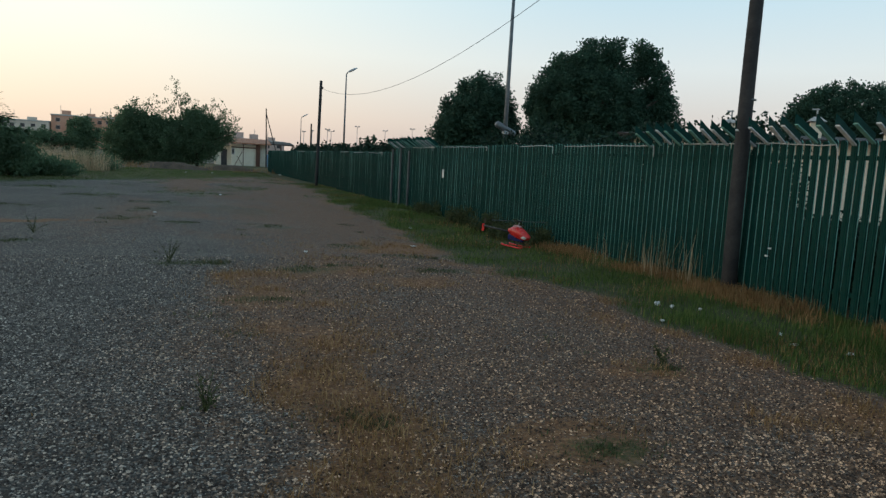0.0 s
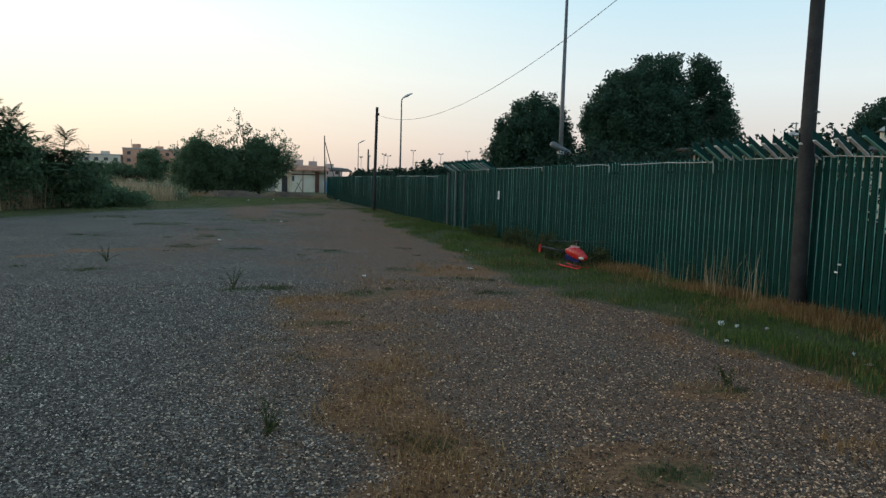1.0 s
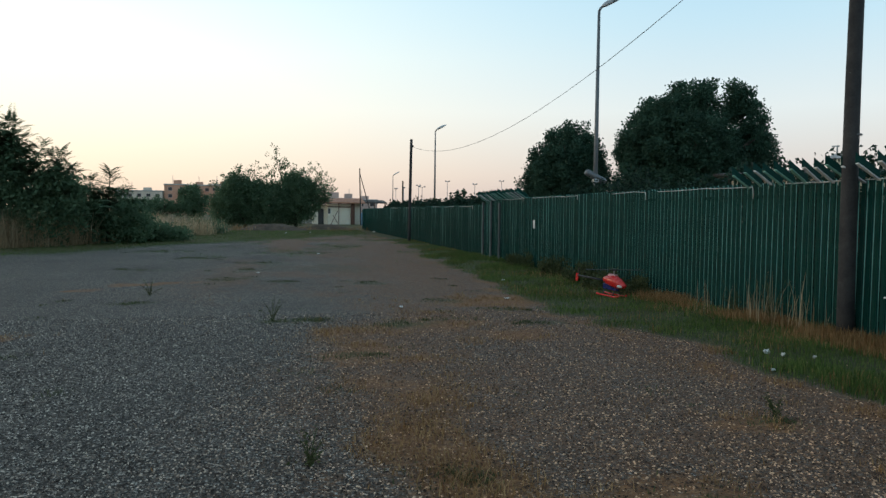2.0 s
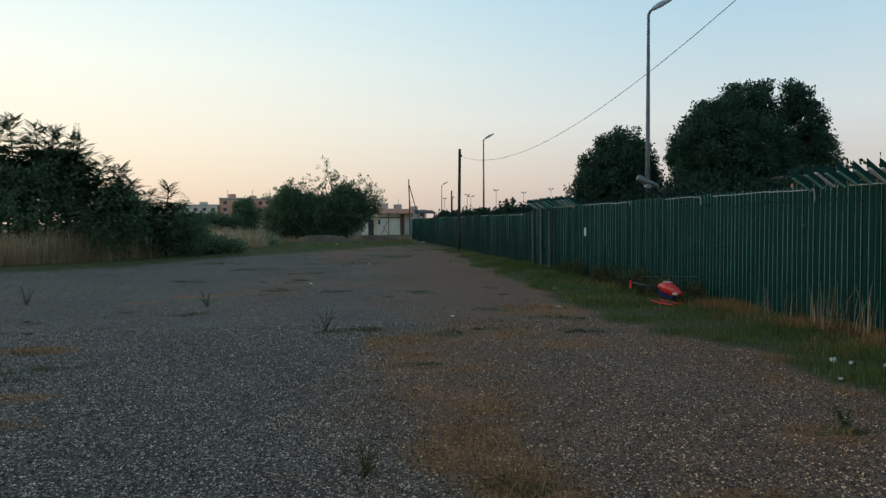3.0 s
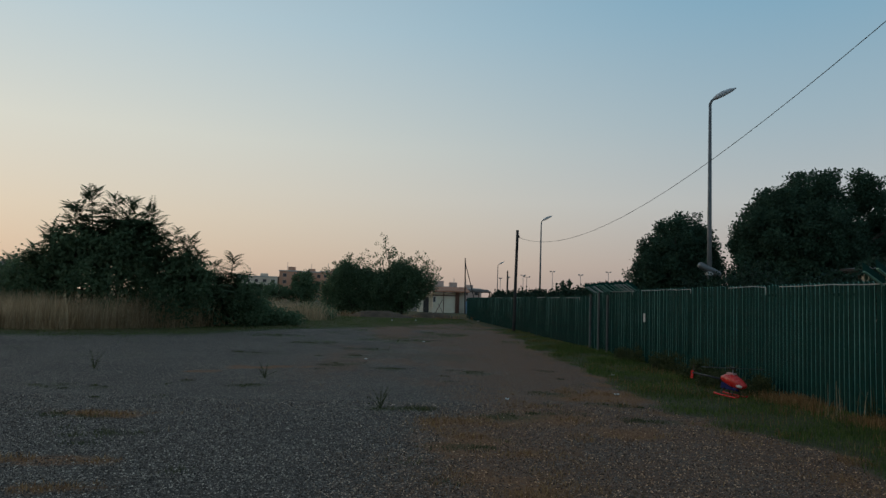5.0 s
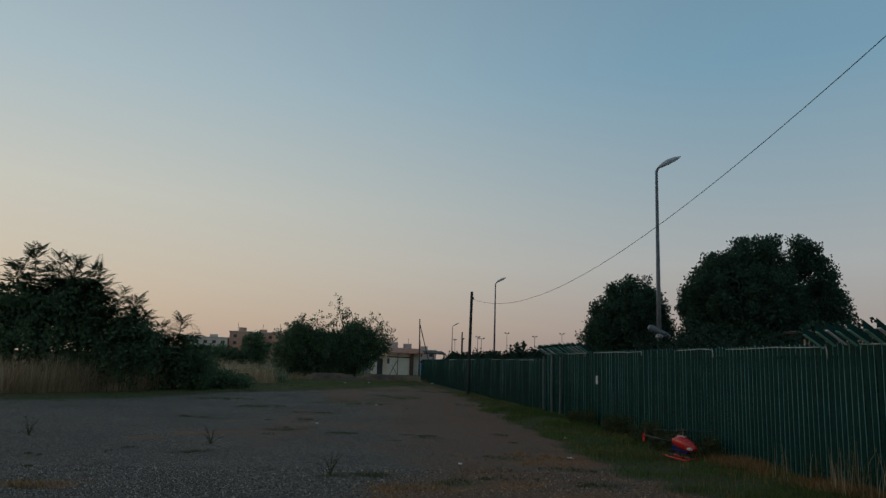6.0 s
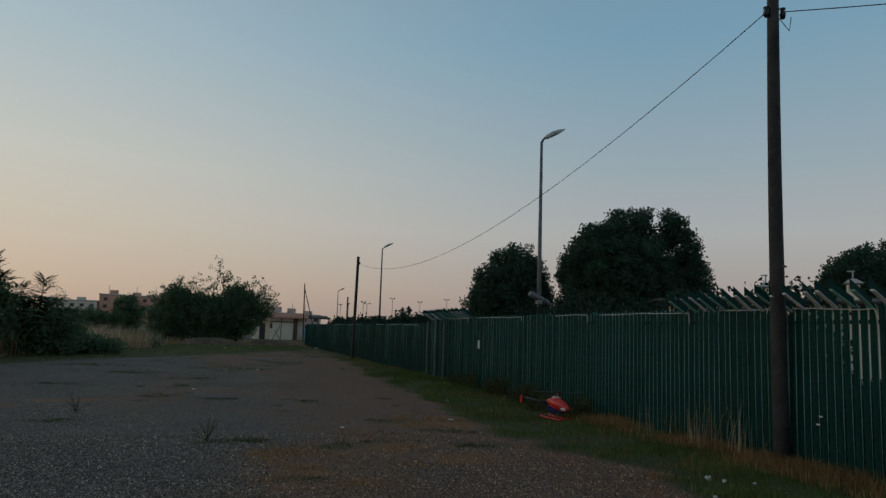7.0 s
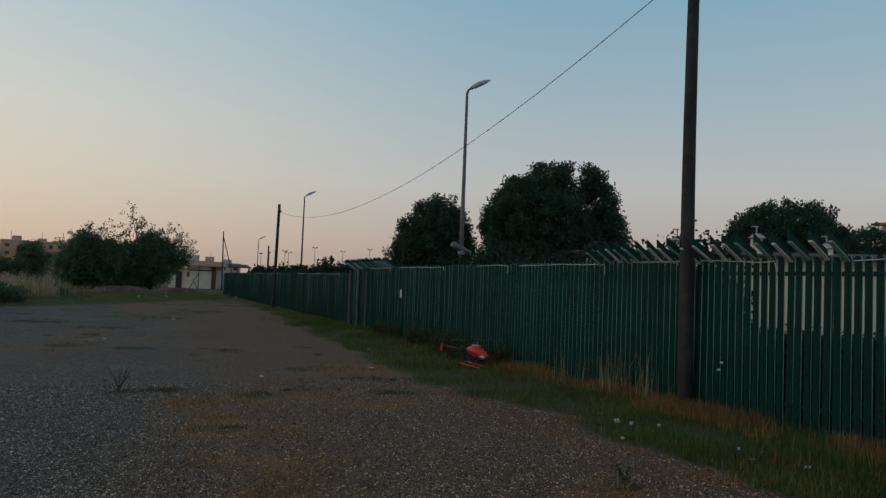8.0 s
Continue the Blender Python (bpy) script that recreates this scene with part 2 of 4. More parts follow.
M_POLEW = worn("tarred_pole_wood", (0.02, 0.02, 0.021), (0.046, 0.043, 0.041), 3.0, 0.8, 0, 40, 0.5, 0.006)
M_LAMPGREY = worn("grey_lamp_steel", (0.1, 0.11, 0.115), (0.17, 0.18, 0.185), 2.0, 0.5, 0.3, 60, 0.1, 0.002)
M_LENS = worn("dull_lamp_glass", (0.35, 0.37, 0.38), (0.5, 0.52, 0.53), 8.0, 0.3, 0, 60, 0.05, 0.001)
M_WHITEWALL = worn("cream_render", (0.72, 0.64, 0.5), (0.82, 0.76, 0.62), 0.8, 0.9, 0, 30, 0.3, 0.01)
M_BEIGE = worn("beige_render", (0.72, 0.6, 0.46), (0.8, 0.7, 0.55), 0.5, 0.9, 0, 30, 0.3, 0.01)
M_TERRA = worn("terracotta_roof", (0.3, 0.135, 0.08), (0.45, 0.22, 0.13), 1.5, 0.85, 0, 25, 0.5, 0.02)
M_DARKROOF = worn("dark_tile_roof", (0.035, 0.03, 0.026), (0.07, 0.055, 0.045), 1.5, 0.85, 0, 25, 0.5, 0.02)
M_BROWN = worn("brown_painted_timber", (0.09, 0.04, 0.028), (0.14, 0.07, 0.045), 3, 0.7, 0, 40, 0.3, 0.004)
M_GLASS = worn("dark_window_glass", (0.02, 0.024, 0.03), (0.05, 0.055, 0.06), 0.4, 0.15, 0, 10, 0.02, 0.001, 0.6)
M_CONC = worn("pale_concrete", (0.36, 0.35, 0.33), (0.5, 0.49, 0.46), 0.6, 0.9, 0, 20, 0.3, 0.01)
M_ORANGE = worn("orange_brick_facade", (0.52, 0.27, 0.18), (0.62, 0.36, 0.25), 0.25, 0.9, 0, 12, 0.3, 0.01)
M_FLATPALE = worn("pale_beige_facade", (0.6, 0.52, 0.43), (0.7, 0.62, 0.52), 0.2, 0.9, 0, 12, 0.3, 0.01)
# lamp steel made paler: the haze of distance is in the base colour
M_MAST = worn("haze_paled_steel", (0.42, 0.39, 0.39), (0.52, 0.48, 0.48), 2.0, 0.7, 0.0, 30, 0.1, 0.002)
M_GREYBLD = worn("dusty_pink_facade", (0.48, 0.35, 0.3), (0.6, 0.45, 0.39), 0.2, 0.9, 0, 12, 0.3, 0.01)
M_PINK = worn("pink_facade", (0.5, 0.26, 0.2), (0.6, 0.34, 0.27), 0.25, 0.9, 0, 12, 0.3, 0.01)
M_SOIL = worn("heaped_soil", (0.05, 0.034, 0.022), (0.11, 0.075, 0.048), 1.2, 0.95, 0, 14, 0.9, 0.06)
M_BLUE = worn("blue_tarpaulin", (0.12, 0.22, 0.34), (0.2, 0.33, 0.45), 1.0, 0.5, 0, 20, 0.4, 0.02)
M_BARK = worn("bark", (0.035, 0.028, 0.02), (0.08, 0.065, 0.05), 4.0, 0.95, 0, 25, 0.9, 0.02)
M_LEAF = leafy("dark_broad_leaves", (0.036, 0.076, 0.05), (0.048, 0.095, 0.062), (0.06, 0.115, 0.074), 0.35)
# pinnate, ragged and far trees: leaf colour raised to imitate haze and glare
M_LEAF_WEST = leafy("haze_lightened_leaves", (0.085, 0.14, 0.08), (0.115, 0.18, 0.1), (0.14, 0.21, 0.12), 0.5)
M_HEDGE = leafy("hedge_leaves", (0.008, 0.022, 0.015), (0.016, 0.04, 0.025), (0.03, 0.06, 0.035), 0.15)
M_GRASS = leafy("green_grass_blades", (0.045, 0.08, 0.018), (0.085, 0.135, 0.034), (0.17, 0.2, 0.06), 0.35)
M_DRY = leafy("dry_grass_blades", (0.3, 0.21, 0.12), (0.48, 0.36, 0.22), (0.64, 0.51, 0.34), 0.5)
M_RUST = leafy("ochre_dead_grass", (0.15, 0.08, 0.033), (0.28, 0.16, 0.068), (0.44, 0.285, 0.135), 0.3)
M_WEED = leafy("weed_leaves", (0.045, 0.06, 0.025), (0.075, 0.09, 0.038), (0.12, 0.13, 0.058), 0.3)
M_PETAL = worn("white_litter", (0.55, 0.55, 0.53), (0.75, 0.75, 0.72), 20, 0.7, 0, 90, 0.2, 0.002)
M_RED = worn("red_glossy_fibreglass", (0.5, 0.02, 0.02), (0.62, 0.035, 0.03), 6, 0.25, 0, 50, 0.03, 0.001, 0.5)
M_REDLITE = worn("pale_pink_decal", (0.62, 0.3, 0.3), (0.7, 0.4, 0.4), 6, 0.3, 0, 50, 0.03, 0.001, 0.5)
M_BLACKP = worn("black_carbon", (0.012, 0.012, 0.014), (0.025, 0.025, 0.028), 9, 0.4, 0, 60, 0.05, 0.001)
M_FRAME = worn("dark_blue_anodised_frame", (0.01, 0.015, 0.08), (0.02, 0.03, 0.15), 9, 0.15, 0, 60, 0.02, 0.001, 0.6)

# ---- ground ----
FENCE_X, FENCE_TOP, PITCH = 7.2, 2.075, 0.125
GATE_Y, FAR_TOP = 24.9, 1.89   # past the gate the fence is lower


def turf_edge(y):
    """Where the verge along the fence begins, in x."""
    y = np.asarray(y, float)
    base = np.interp(y, [0, 4, 8, 10, 13, 17, 24, 32, 45, 70], [5.2, 5.0, 4.7, 4.45, 4.3, 4.8, 5.1, 5.6, 6.0, 6.4])
    return base + 0.8 * (fbm(y * 1.1, y * 0 + 3, 11) - 0.5)


# dead grass on the lot: x, y and half widths
STRAW_SPOTS = ((1.0, 4.6, 0.3, 0.7), (1.1, 3.9, 0.28, 0.35), (1.3, 6.0, 0.3, 0.5), (0.8, 8.2, 0.5, 0.6), (1.0, 9.5, 0.6, 0.5), (2.1, 9.9, 0.8, 0.5), (3.1, 8.9, 0.45, 0.35), (3.55, 4.65, 0.4, 0.25), (4.35, 3.5, 0.5, 0.3), (2.2, 3.5, 0.35, 0.25), (1.0, 3.2, 0.35, 0.3), (0.2, 4.1, 0.16, 0.18),
               (-3.9, 9.7, 0.8, 0.3), (-3.3, 7.0, 0.6, 0.16), (-2.8, 6.0, 0.4, 0.14), (-2.6, 16.2, 0.55, 0.5), (-4.0, 15.0, 0.3, 0.3), (3.7, 12.6, 0.8, 0.7))
# flat, dark olive grass on the lot: x, y and half widths
GREEN_SPOTS = ((1.65, 9.8, 0.5, 0.35), (0.85, 7.9, 0.28, 0.2), (2.35, 10.3, 0.32, 0.2), (2.95, 12.6, 0.5, 0.3), (0.0, 10.45, 0.5, 0.18), (0.45, 10.5, 0.2, 0.12), (3.65, 9.8, 0.4, 0.2), (3.7, 11.2, 0.35, 0.2), (1.15, 4.05, 0.14, 0.12), (2.3, 3.4, 0.28, 0.18), (3.75, 4.75, 0.2, 0.14),
               (-3.0, 24.7, 0.7, 0.6), (-1.1, 19.8, 0.6, 0.8), (-0.95, 17.1, 0.5, 0.4), (0.1, 16.3, 0.4, 0.3), (1.9, 15.8, 0.42, 0.35), (-3.7, 20.2, 0.6, 0.5), (-2.65, 25.0, 0.7, 0.7), (-0.8, 22.2, 0.7, 0.6), (-2.5, 12.9, 0.4, 0.25), (-3.1, 8.3, 0.35, 0.14), (-5.5, 12.2, 0.8, 0.35), (-4.0, 9.4, 0.4, 0.2), (0.9, 27.5, 1.0, 0.8), (-4.5, 29.0, 1.3, 1.0), (2.6, 33.0, 0.9, 1.2))


def masks(x, y):
    """Turf, dead straw and bare dirt at places of the ground, 0 to 1."""
    big, mid = fbm(x * 0.25, y * 0.25, 21), fbm(x * 0.9, y * 0.9, 31)
    e = turf_edge(y)
    e = e + 1.3 * (mid - 0.5)
    turf = step(e - 0.25, e + 0.35, x) * (1 - 0.55 * step(6.7, 7.0, x) * (y < 11))
    # scattered low turf further out, and a greener belt before the tall dry grass
    for px, py, rx, ry in GREEN_SPOTS:
        d = np.hypot((x - px) / rx, (y - py) / ry) + 2.6 * (fbm(x * 2.3, y * 2.3, 36) - 0.5)
        turf = np.maximum(turf, 0.62 * step(1.35, 0.2, d))
    belt = np.interp(x, [-40, -13, -8, -5, 0, 5], [24, 26, 29, 36, 43, 52])
    turf = np.maximum(turf, step(belt - 3.5, belt - 1.0, y) * (0.6 + 0.4 * mid))
    # brown, trodden strip that runs from the foreground to the verge and on along it
    mid_x = np.interp(y, [0, 3, 5, 7, 9, 11, 15, 25, 45], [0.9, 1.0, 1.1, 1.2, 1.6, 2.7, 3.4, 4.2, 5.0])
    half = np.interp(y, [0, 3, 5, 7, 9, 12, 20, 45], [0.5, 0.55, 0.6, 0.9, 1.5, 1.7, 1.9, 1.6])
    strip = step(1.4, 0.1, np.abs(x - mid_x + 0.9 * (mid - 0.5)) / half)
    dirt = strip * (0.45 + 0.75 * big)
    dirt = np.maximum(dirt, 0.8 * step(0.47, 0.6, big) * step(1.5, 6, y) * step(-1.5, 1.5, x))
    blot = fbm(x * 0.55 + 5, y * 0.3, 37)
    dirt = np.maximum(dirt, (0.1 + 0.6 * step(-4.5, 1.5, x)) * step(8, 18, y) * (0.45 + 1.1 * step(0.35, 0.65, blot)))
    turf = np.maximum(turf, 0.4 * step(0.5, 0.66, fbm(x * 0.8 + 3, y * 0.4, 38)) * step(9, 20, y))
    dirt = np.maximum(dirt, (0.5 + 0.4 * mid) * step(-1.2, 2.2, x + 4.0 * (big - 0.5)))
    ragged = fbm(x * 1.7, y * 1.7, 35, 5)
    straw = 0.72 * strip * step(0.44, 0.58, ragged) * step(15, 9, y)
    for px, py, rx, ry in STRAW_SPOTS:
        d = np.hypot((x - px) / (1.25 * rx), (y - py) / (1.25 * ry)) + 2.4 * (ragged - 0.5)
        straw = np.maximum(straw, 0.97 * step(1.35, 0.2, d))
    straw = np.maximum(straw, step(0.75, 0.1, np.abs(x - e + 0.1 + 0.8 * (mid - 0.5))) * 0.8 * step(0.42, 0.58, ragged))
    straw = np.maximum(straw, step(6.55, 6.9, x) * step(14, 9, y) * 0.9)
    straw = np.maximum(straw, step(belt - 0.5, belt + 1, y) * 0.9)
    return turf, straw, dirt


def rise(x, y):
    """The height of the ground."""
    x, y = np.asarray(x, float), np.asarray(y, float)
    near = step(160, 60, np.hypot(x, y))
    h = 0.05 * (fbm(x * 0.3, y * 0.3, 51) - 0.5) + 0.02 * (fbm(x * 2.2, y * 2.2, 61) - 0.5)
    h = h + 0.05 * step(5.0, 6.8, x) * step(60, 40, y)
    return h * near


xs = np.unique(np.concatenate([-np.geomspace(13, 2500, 34), np.arange(-13, 9.01, 0.16), np.geomspace(9, 2500, 36)]))
ys = np.unique(np.concatenate([-np.geomspace(1, 2500, 22), np.arange(-1, 16, 0.16), np.arange(16, 40, 0.4), np.geomspace(40, 3500, 60)]))
gx, gy = np.meshgrid(xs, ys)
gverts = np.stack([gx.ravel(), gy.ravel(), rise(gx, gy).ravel()], 1)
cols = len(xs)
idx = np.arange(len(ys) * cols).reshape(len(ys), cols)
gfaces = np.stack([idx[:-1, :-1].ravel(), idx[:-1, 1:].ravel(), idx[1:, 1:].ravel(), idx[1:, :-1].ravel()], 1)
ground_mesh = mesh_np("ground", gverts, gfaces, True)
for key, values in zip(("turf", "straw", "dirt"), masks(gverts[:, 0], gverts[:, 1])):
    a = ground_mesh.attributes.new(key, "FLOAT", "POINT")
    a.data.foreach_set("value", np.ascontiguousarray(values, np.float32))
tagged(part("ground", ground_mesh, M_GROUND), "grey gravel lot with brown soil and patchy turf", "ground", kind="structure")

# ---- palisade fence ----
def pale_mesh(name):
    """A corrugated steel pale, 9 cm wide and 3 cm deep, with one flank coloured as lit at the back and a splayed top.
    """
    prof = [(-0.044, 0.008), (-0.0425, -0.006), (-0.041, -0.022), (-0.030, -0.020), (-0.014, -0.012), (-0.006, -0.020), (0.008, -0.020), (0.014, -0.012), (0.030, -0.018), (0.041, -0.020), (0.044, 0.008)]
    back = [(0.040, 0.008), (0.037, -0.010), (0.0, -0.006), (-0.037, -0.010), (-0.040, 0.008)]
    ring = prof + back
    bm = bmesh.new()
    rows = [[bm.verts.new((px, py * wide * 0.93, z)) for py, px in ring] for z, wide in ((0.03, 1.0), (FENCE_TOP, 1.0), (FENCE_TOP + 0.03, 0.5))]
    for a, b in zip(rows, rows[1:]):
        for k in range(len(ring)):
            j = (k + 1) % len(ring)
            # slot 1, the flank's back, is painted brighter for light glimpsed between pales
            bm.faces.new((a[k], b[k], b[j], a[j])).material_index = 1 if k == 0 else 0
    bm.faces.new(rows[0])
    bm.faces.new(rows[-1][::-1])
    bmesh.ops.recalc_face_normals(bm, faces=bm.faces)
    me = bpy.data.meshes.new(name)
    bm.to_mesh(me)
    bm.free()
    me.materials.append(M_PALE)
    me.materials.append(M_LIT_EDGE)
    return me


def arm_mesh(bright):
    """An angle-iron arm that leans outwards: an upright flange and a lip under it, zinc or green, its colour lightened
    as if sky-lit.
    """
    bm = bmesh.new()
    for y0, y1, d0, d1, slot in ((-0.003, 0.003, 0.0, 0.14, 0), (-0.06, -0.003, -0.004, 0.012, 1)):
        pts = [(0.02, y, FENCE_TOP - 0.04 + d) for y in (y0, y1) for d in (d0, d1)] + [(-0.32, y, FENCE_TOP + 0.18 + d) for y in (y0, y1) for d in (d0, d1)]
        v = [bm.verts.new(p) for p in pts]
        for q in ((0, 1, 3, 2), (4, 6, 7, 5), (0, 4, 5, 1), (2, 3, 7, 6), (0, 2, 6, 4), (1, 5, 7, 3)):
            bm.faces.new([v[k] for k in q]).material_index = slot
    bmesh.ops.recalc_face_normals(bm, faces=bm.faces)
    me = bpy.data.meshes.new("arm")
    bm.to_mesh(me)
    bm.free()
    me.materials.append(M_PALE)
    me.materials.append(M_LIT_ZINC if bright else M_LIT_EDGE)
    return me


PALE_PLAIN, ARM_LIT, ARM_GREEN = pale_mesh("pale"), arm_mesh(True), arm_mesh(False)
fence = thing("palisade_fence", FENCE_X, 0, 0, "dark green steel palisade fence with corrugated pales", "fence")
part("rail", box(0.006, 0.046, 1.5, GATE_Y, 1.88, 1.93, 0.004), M_PALE, fence)
part("rail", box(0.006, 0.046, GATE_Y, 66, 1.66, 1.71, 0.004), M_PALE, fence)
part("rail", box(0.006, 0.046, 1.5, 66, 0.32, 0.37, 0.004), M_PALE, fence)
for k in range(24):
    part("post", box(0.05, 0.11, 2.9 + 2.75 * k - 0.04, 2.9 + 2.75 * k + 0.04, -0.2, 2.05 if k < 8 else 1.82, 0.005), M_PALE, fence)


def is_bent(y):
    return 5.3 < y < 9.95 or 20.2 < y < 24.9


prnd = random.Random(3)
spare = []
for k in range(520):
    y = 1.6 + k * PITCH
    if y > 66:
        break
    m = pose(prnd.gauss(0, 0.002), y + prnd.gauss(0, 0.004), prnd.gauss(0, 0.008), 0, prnd.gauss(0, 0.25), prnd.gauss(0, 2.0))
    if y > GATE_Y:
        m = m @ Matrix.Diagonal((1, 1, FAR_TOP / FENCE_TOP, 1))
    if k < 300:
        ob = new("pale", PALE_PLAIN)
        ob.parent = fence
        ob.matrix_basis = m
        if is_bent(y) and k % 2 == 0:
            # nearer arms more often get the lip painted as catching the sky
            ob = new("arm", ARM_LIT if prnd.random() < (0.8 if y < 8.5 else 0.35) else ARM_GREEN)
            ob.parent = fence
            ob.matrix_basis = m @ pose(0, 0.03, prnd.gauss(0, 0.012), 0, 0, prnd.gauss(0, 4))
    else:
        spare.append(m)
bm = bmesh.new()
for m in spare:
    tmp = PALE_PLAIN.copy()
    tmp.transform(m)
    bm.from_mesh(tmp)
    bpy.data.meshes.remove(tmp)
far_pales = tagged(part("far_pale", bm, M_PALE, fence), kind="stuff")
far_pales.data.materials.append(M_LIT_EDGE)

# pale wire tied along the top of the fence, sagging and hanging loose at its ends
wire = thing("tied_wire", FENCE_X - 0.045, 0, 0, "pale loose wire tied along the fence top", "wire")
for y0, y1, drop in ((3.2, 5.25, 0), (6.3, 7.55, 0.3), (7.75, 9.0, 0), (9.75, 12.6, 0.18), (13.1, 14.6, 0.15), (16.5, 19.8, 0.1), (20.6, 22.6, 0.1), (26.5, 28.6, 0.12), (29.6, 31.4, 0), (32.5, 34.2, 0), (39.0, 42.0, 0), (45, 48, 0)):
    pts = []
    steps = int((y1 - y0) / 0.12) + 4
    for i in range(steps + 1):
        u = i / steps
        y = y0 + (y1 - y0) * u
        z = (FENCE_TOP if y < GATE_Y else FAR_TOP) + 0.012 - 0.03 * float(vnoise(y * 1.1, 2.0, 5)) - 0.015 * float(vnoise(y * 4, 7.0, 6))
        pts.append((0, y, z))
    if drop:
        y, z = pts[0][1], pts[0][2]
        tail = [(-0.02, y - 0.05, z - drop), (-0.025, y - 0.06, z - drop * 0.6), (-0.01, y - 0.03, z - drop * 0.2)]
        pts = tail + pts
    part("wire", tube(pts, 0.0075, 6), M_WIRE, wire, smooth=True)

# gate posts and the small plate on the fence
for y, h in ((24.9, 2.0), (23.9, 2.05), (22.9, 1.95)):
    tagged(part("gate_post", box(FENCE_X - 0.11, FENCE_X - 0.05, y - 0.03, y + 0.03, 0, h, 0.006), M_LAMPGREY), "slim dull grey steel gate post at the fence", "post", "gate posts")
tagged(part("sign_plate", box(FENCE_X - 0.04, FENCE_X - 0.03, 19.55, 19.7, 1.18, 1.42, 0.003), M_PETAL), "small white plate on the green fence", "sign")


# ---- poles, lamps and cables ----
def wooden_pole(x, y, height, r0, r1, label, lean=(0, 0), bow=0.0):
    p = thing("utility_pole", x, y, 0, label, "pole", "poles along the fence")
    pts = [(lean[0] * u - bow * math.sin(math.pi * u), lean[1] * u, -0.3 + (height + 0.3) * u) for u in (i / 8 for i in range(9))]
    part("shaft", tube(pts, [r0 + (r1 - r0) * i / 8 for i in range(9)], 14), M_POLEW, p, smooth=True)
    return p


P1 = (7.03, 7.63)
pole1 = wooden_pole(*P1, 6.6, 0.105, 0.075, "dark weathered wooden utility pole in front of the fence", (0.0, 0.0), 0.035)
CAB1 = Vector((P1[0] - 0.1, P1[1] + 0.02, 6.2))
bmk = tube([(-0.16, 0, 6.2), (0.2, 0, 6.3)], 0.015, 8)
part("bracket", bmk, M_GALV, pole1)
part("insulator", tube([(-0.12, 0, 6.12), (-0.12, 0, 6.17), (-0.12, 0, 6.22), (-0.12, 0, 6.26)], [0.03, 0.045, 0.03, 0.04], 10), M_BLACKP, pole1, smooth=True)
part("insulator", tube([(0.16, 0, 6.14), (0.16, 0, 6.2), (0.16, 0, 6.25), (0.16, 0, 6.29)], [0.03, 0.045, 0.03, 0.04], 10), M_BLACKP, pole1, smooth=True)
part("band", tube([(0, 0, 2.63), (0, 0, 2.65)], 0.098, 14), M_LAMPGREY, pole1, "grey metal band")
part("loose_lead", tube([(-0.09, -0.02, 3.5), (-0.11, -0.03, 3.4), (-0.1, -0.03, 3.3)], 0.007, 6), M_LAMPGREY, pole1)
P2 = (6.6, 37.5)
pole2 = wooden_pole(*P2, 5.5, 0.088, 0.072, "dark wooden utility pole further along the fence", (0.08, 0))
part("insulator", tube([(0.16, 0, 5.08), (0.16, 0, 5.2)], [0.04, 0.05], 8), M_BLACKP, pole2)


def cable(name, a, b, sag, r, label):
    a, b = Vector(a), Vector(b)
    pts = [a.lerp(b, i / 30) - Vector((0, 0, 4 * sag * (i / 30) * (1 - i / 30))) for i in range(31)]
    return tagged(part(name, tube(pts, r, 6), M_CABLE, smooth=True), label, "cable", "overhead cables")


cable("overhead_cable", CAB1, (P2[0] + 0.16, P2[1], 5.1), 1.45, 0.0068, "thin grey overhead cable sagging between poles")
cable("overhead_cable", (P1[0] + 0.16, P1[1], 6.24), (22, -4, 7.2), 0.5, 0.0075, "thin grey overhead cable leaving the pole")
part("twisted_tail", tube([(0.05, -0.02, 6.15), (0.22, -0.05, 5.95), (0.25, -0.06, 6.15)], 0.007, 6), M_CABLE, pole1)


def street_lamp(x, y, height, arm, label):
    p = thing("street_lamp", x, y, 0, label, "street lamp", "street lamps")
    part("mast", tube([(0, 0, -0.3), (0, 0, height * 0.5), (0, 0, height)], [0.085, 0.07, 0.045], 12), M_LAMPGREY, p, smooth=True)
    part("arm", tube([(0, 0, height - 0.02), (0.06, 0, height + 0.1), (0.16, 0, height + 0.18)], [0.045, 0.04, 0.035], 10), M_LAMPGREY, p, smooth=True)
    bm = bmesh.new()
    rows = []
    for u, w, top, low in ((0, 0.05, 0.05, -0.03), (0.12, 0.11, 0.09, -0.05), (0.35, 0.16, 0.11, -0.06), (0.6, 0.15, 0.08, -0.05), (0.78, 0.06, 0.02, -0.02)):
        u *= arm
        cx, cz = 0.12 + u, height + 0.15 + 0.55 * u
        rows.append([bm.verts.new((cx - 0.45 * dz, w * dy, cz + dz)) for dy, dz in ((-1, 0), (-0.7, top * 0.7), (0, top), (0.7, top * 0.7), (1, 0), (0.6, low), (-0.6, low))])
    for a, b in zip(rows, rows[1:]):
        for k in range(7):
            bm.faces.new((a[k], a[(k + 1) % 7], b[(k + 1) % 7], b[k]))
    bm.faces.new(rows[0][::-1])
    bm.faces.new(rows[-1])
    bmesh.ops.recalc_face_normals(bm, faces=bm.faces)
    part("lamp_head", bm, M_LENS, p, "pale grey lamp head", smooth=True)
    part("lens", box(0.2, 0.12 + 0.55 * arm, -0.09, 0.09, -0.02, 0.0, 0.006), M_LENS, p).matrix_basis = pose(0, 0, height + 0.09, 0, -28.8, 0)
    return p


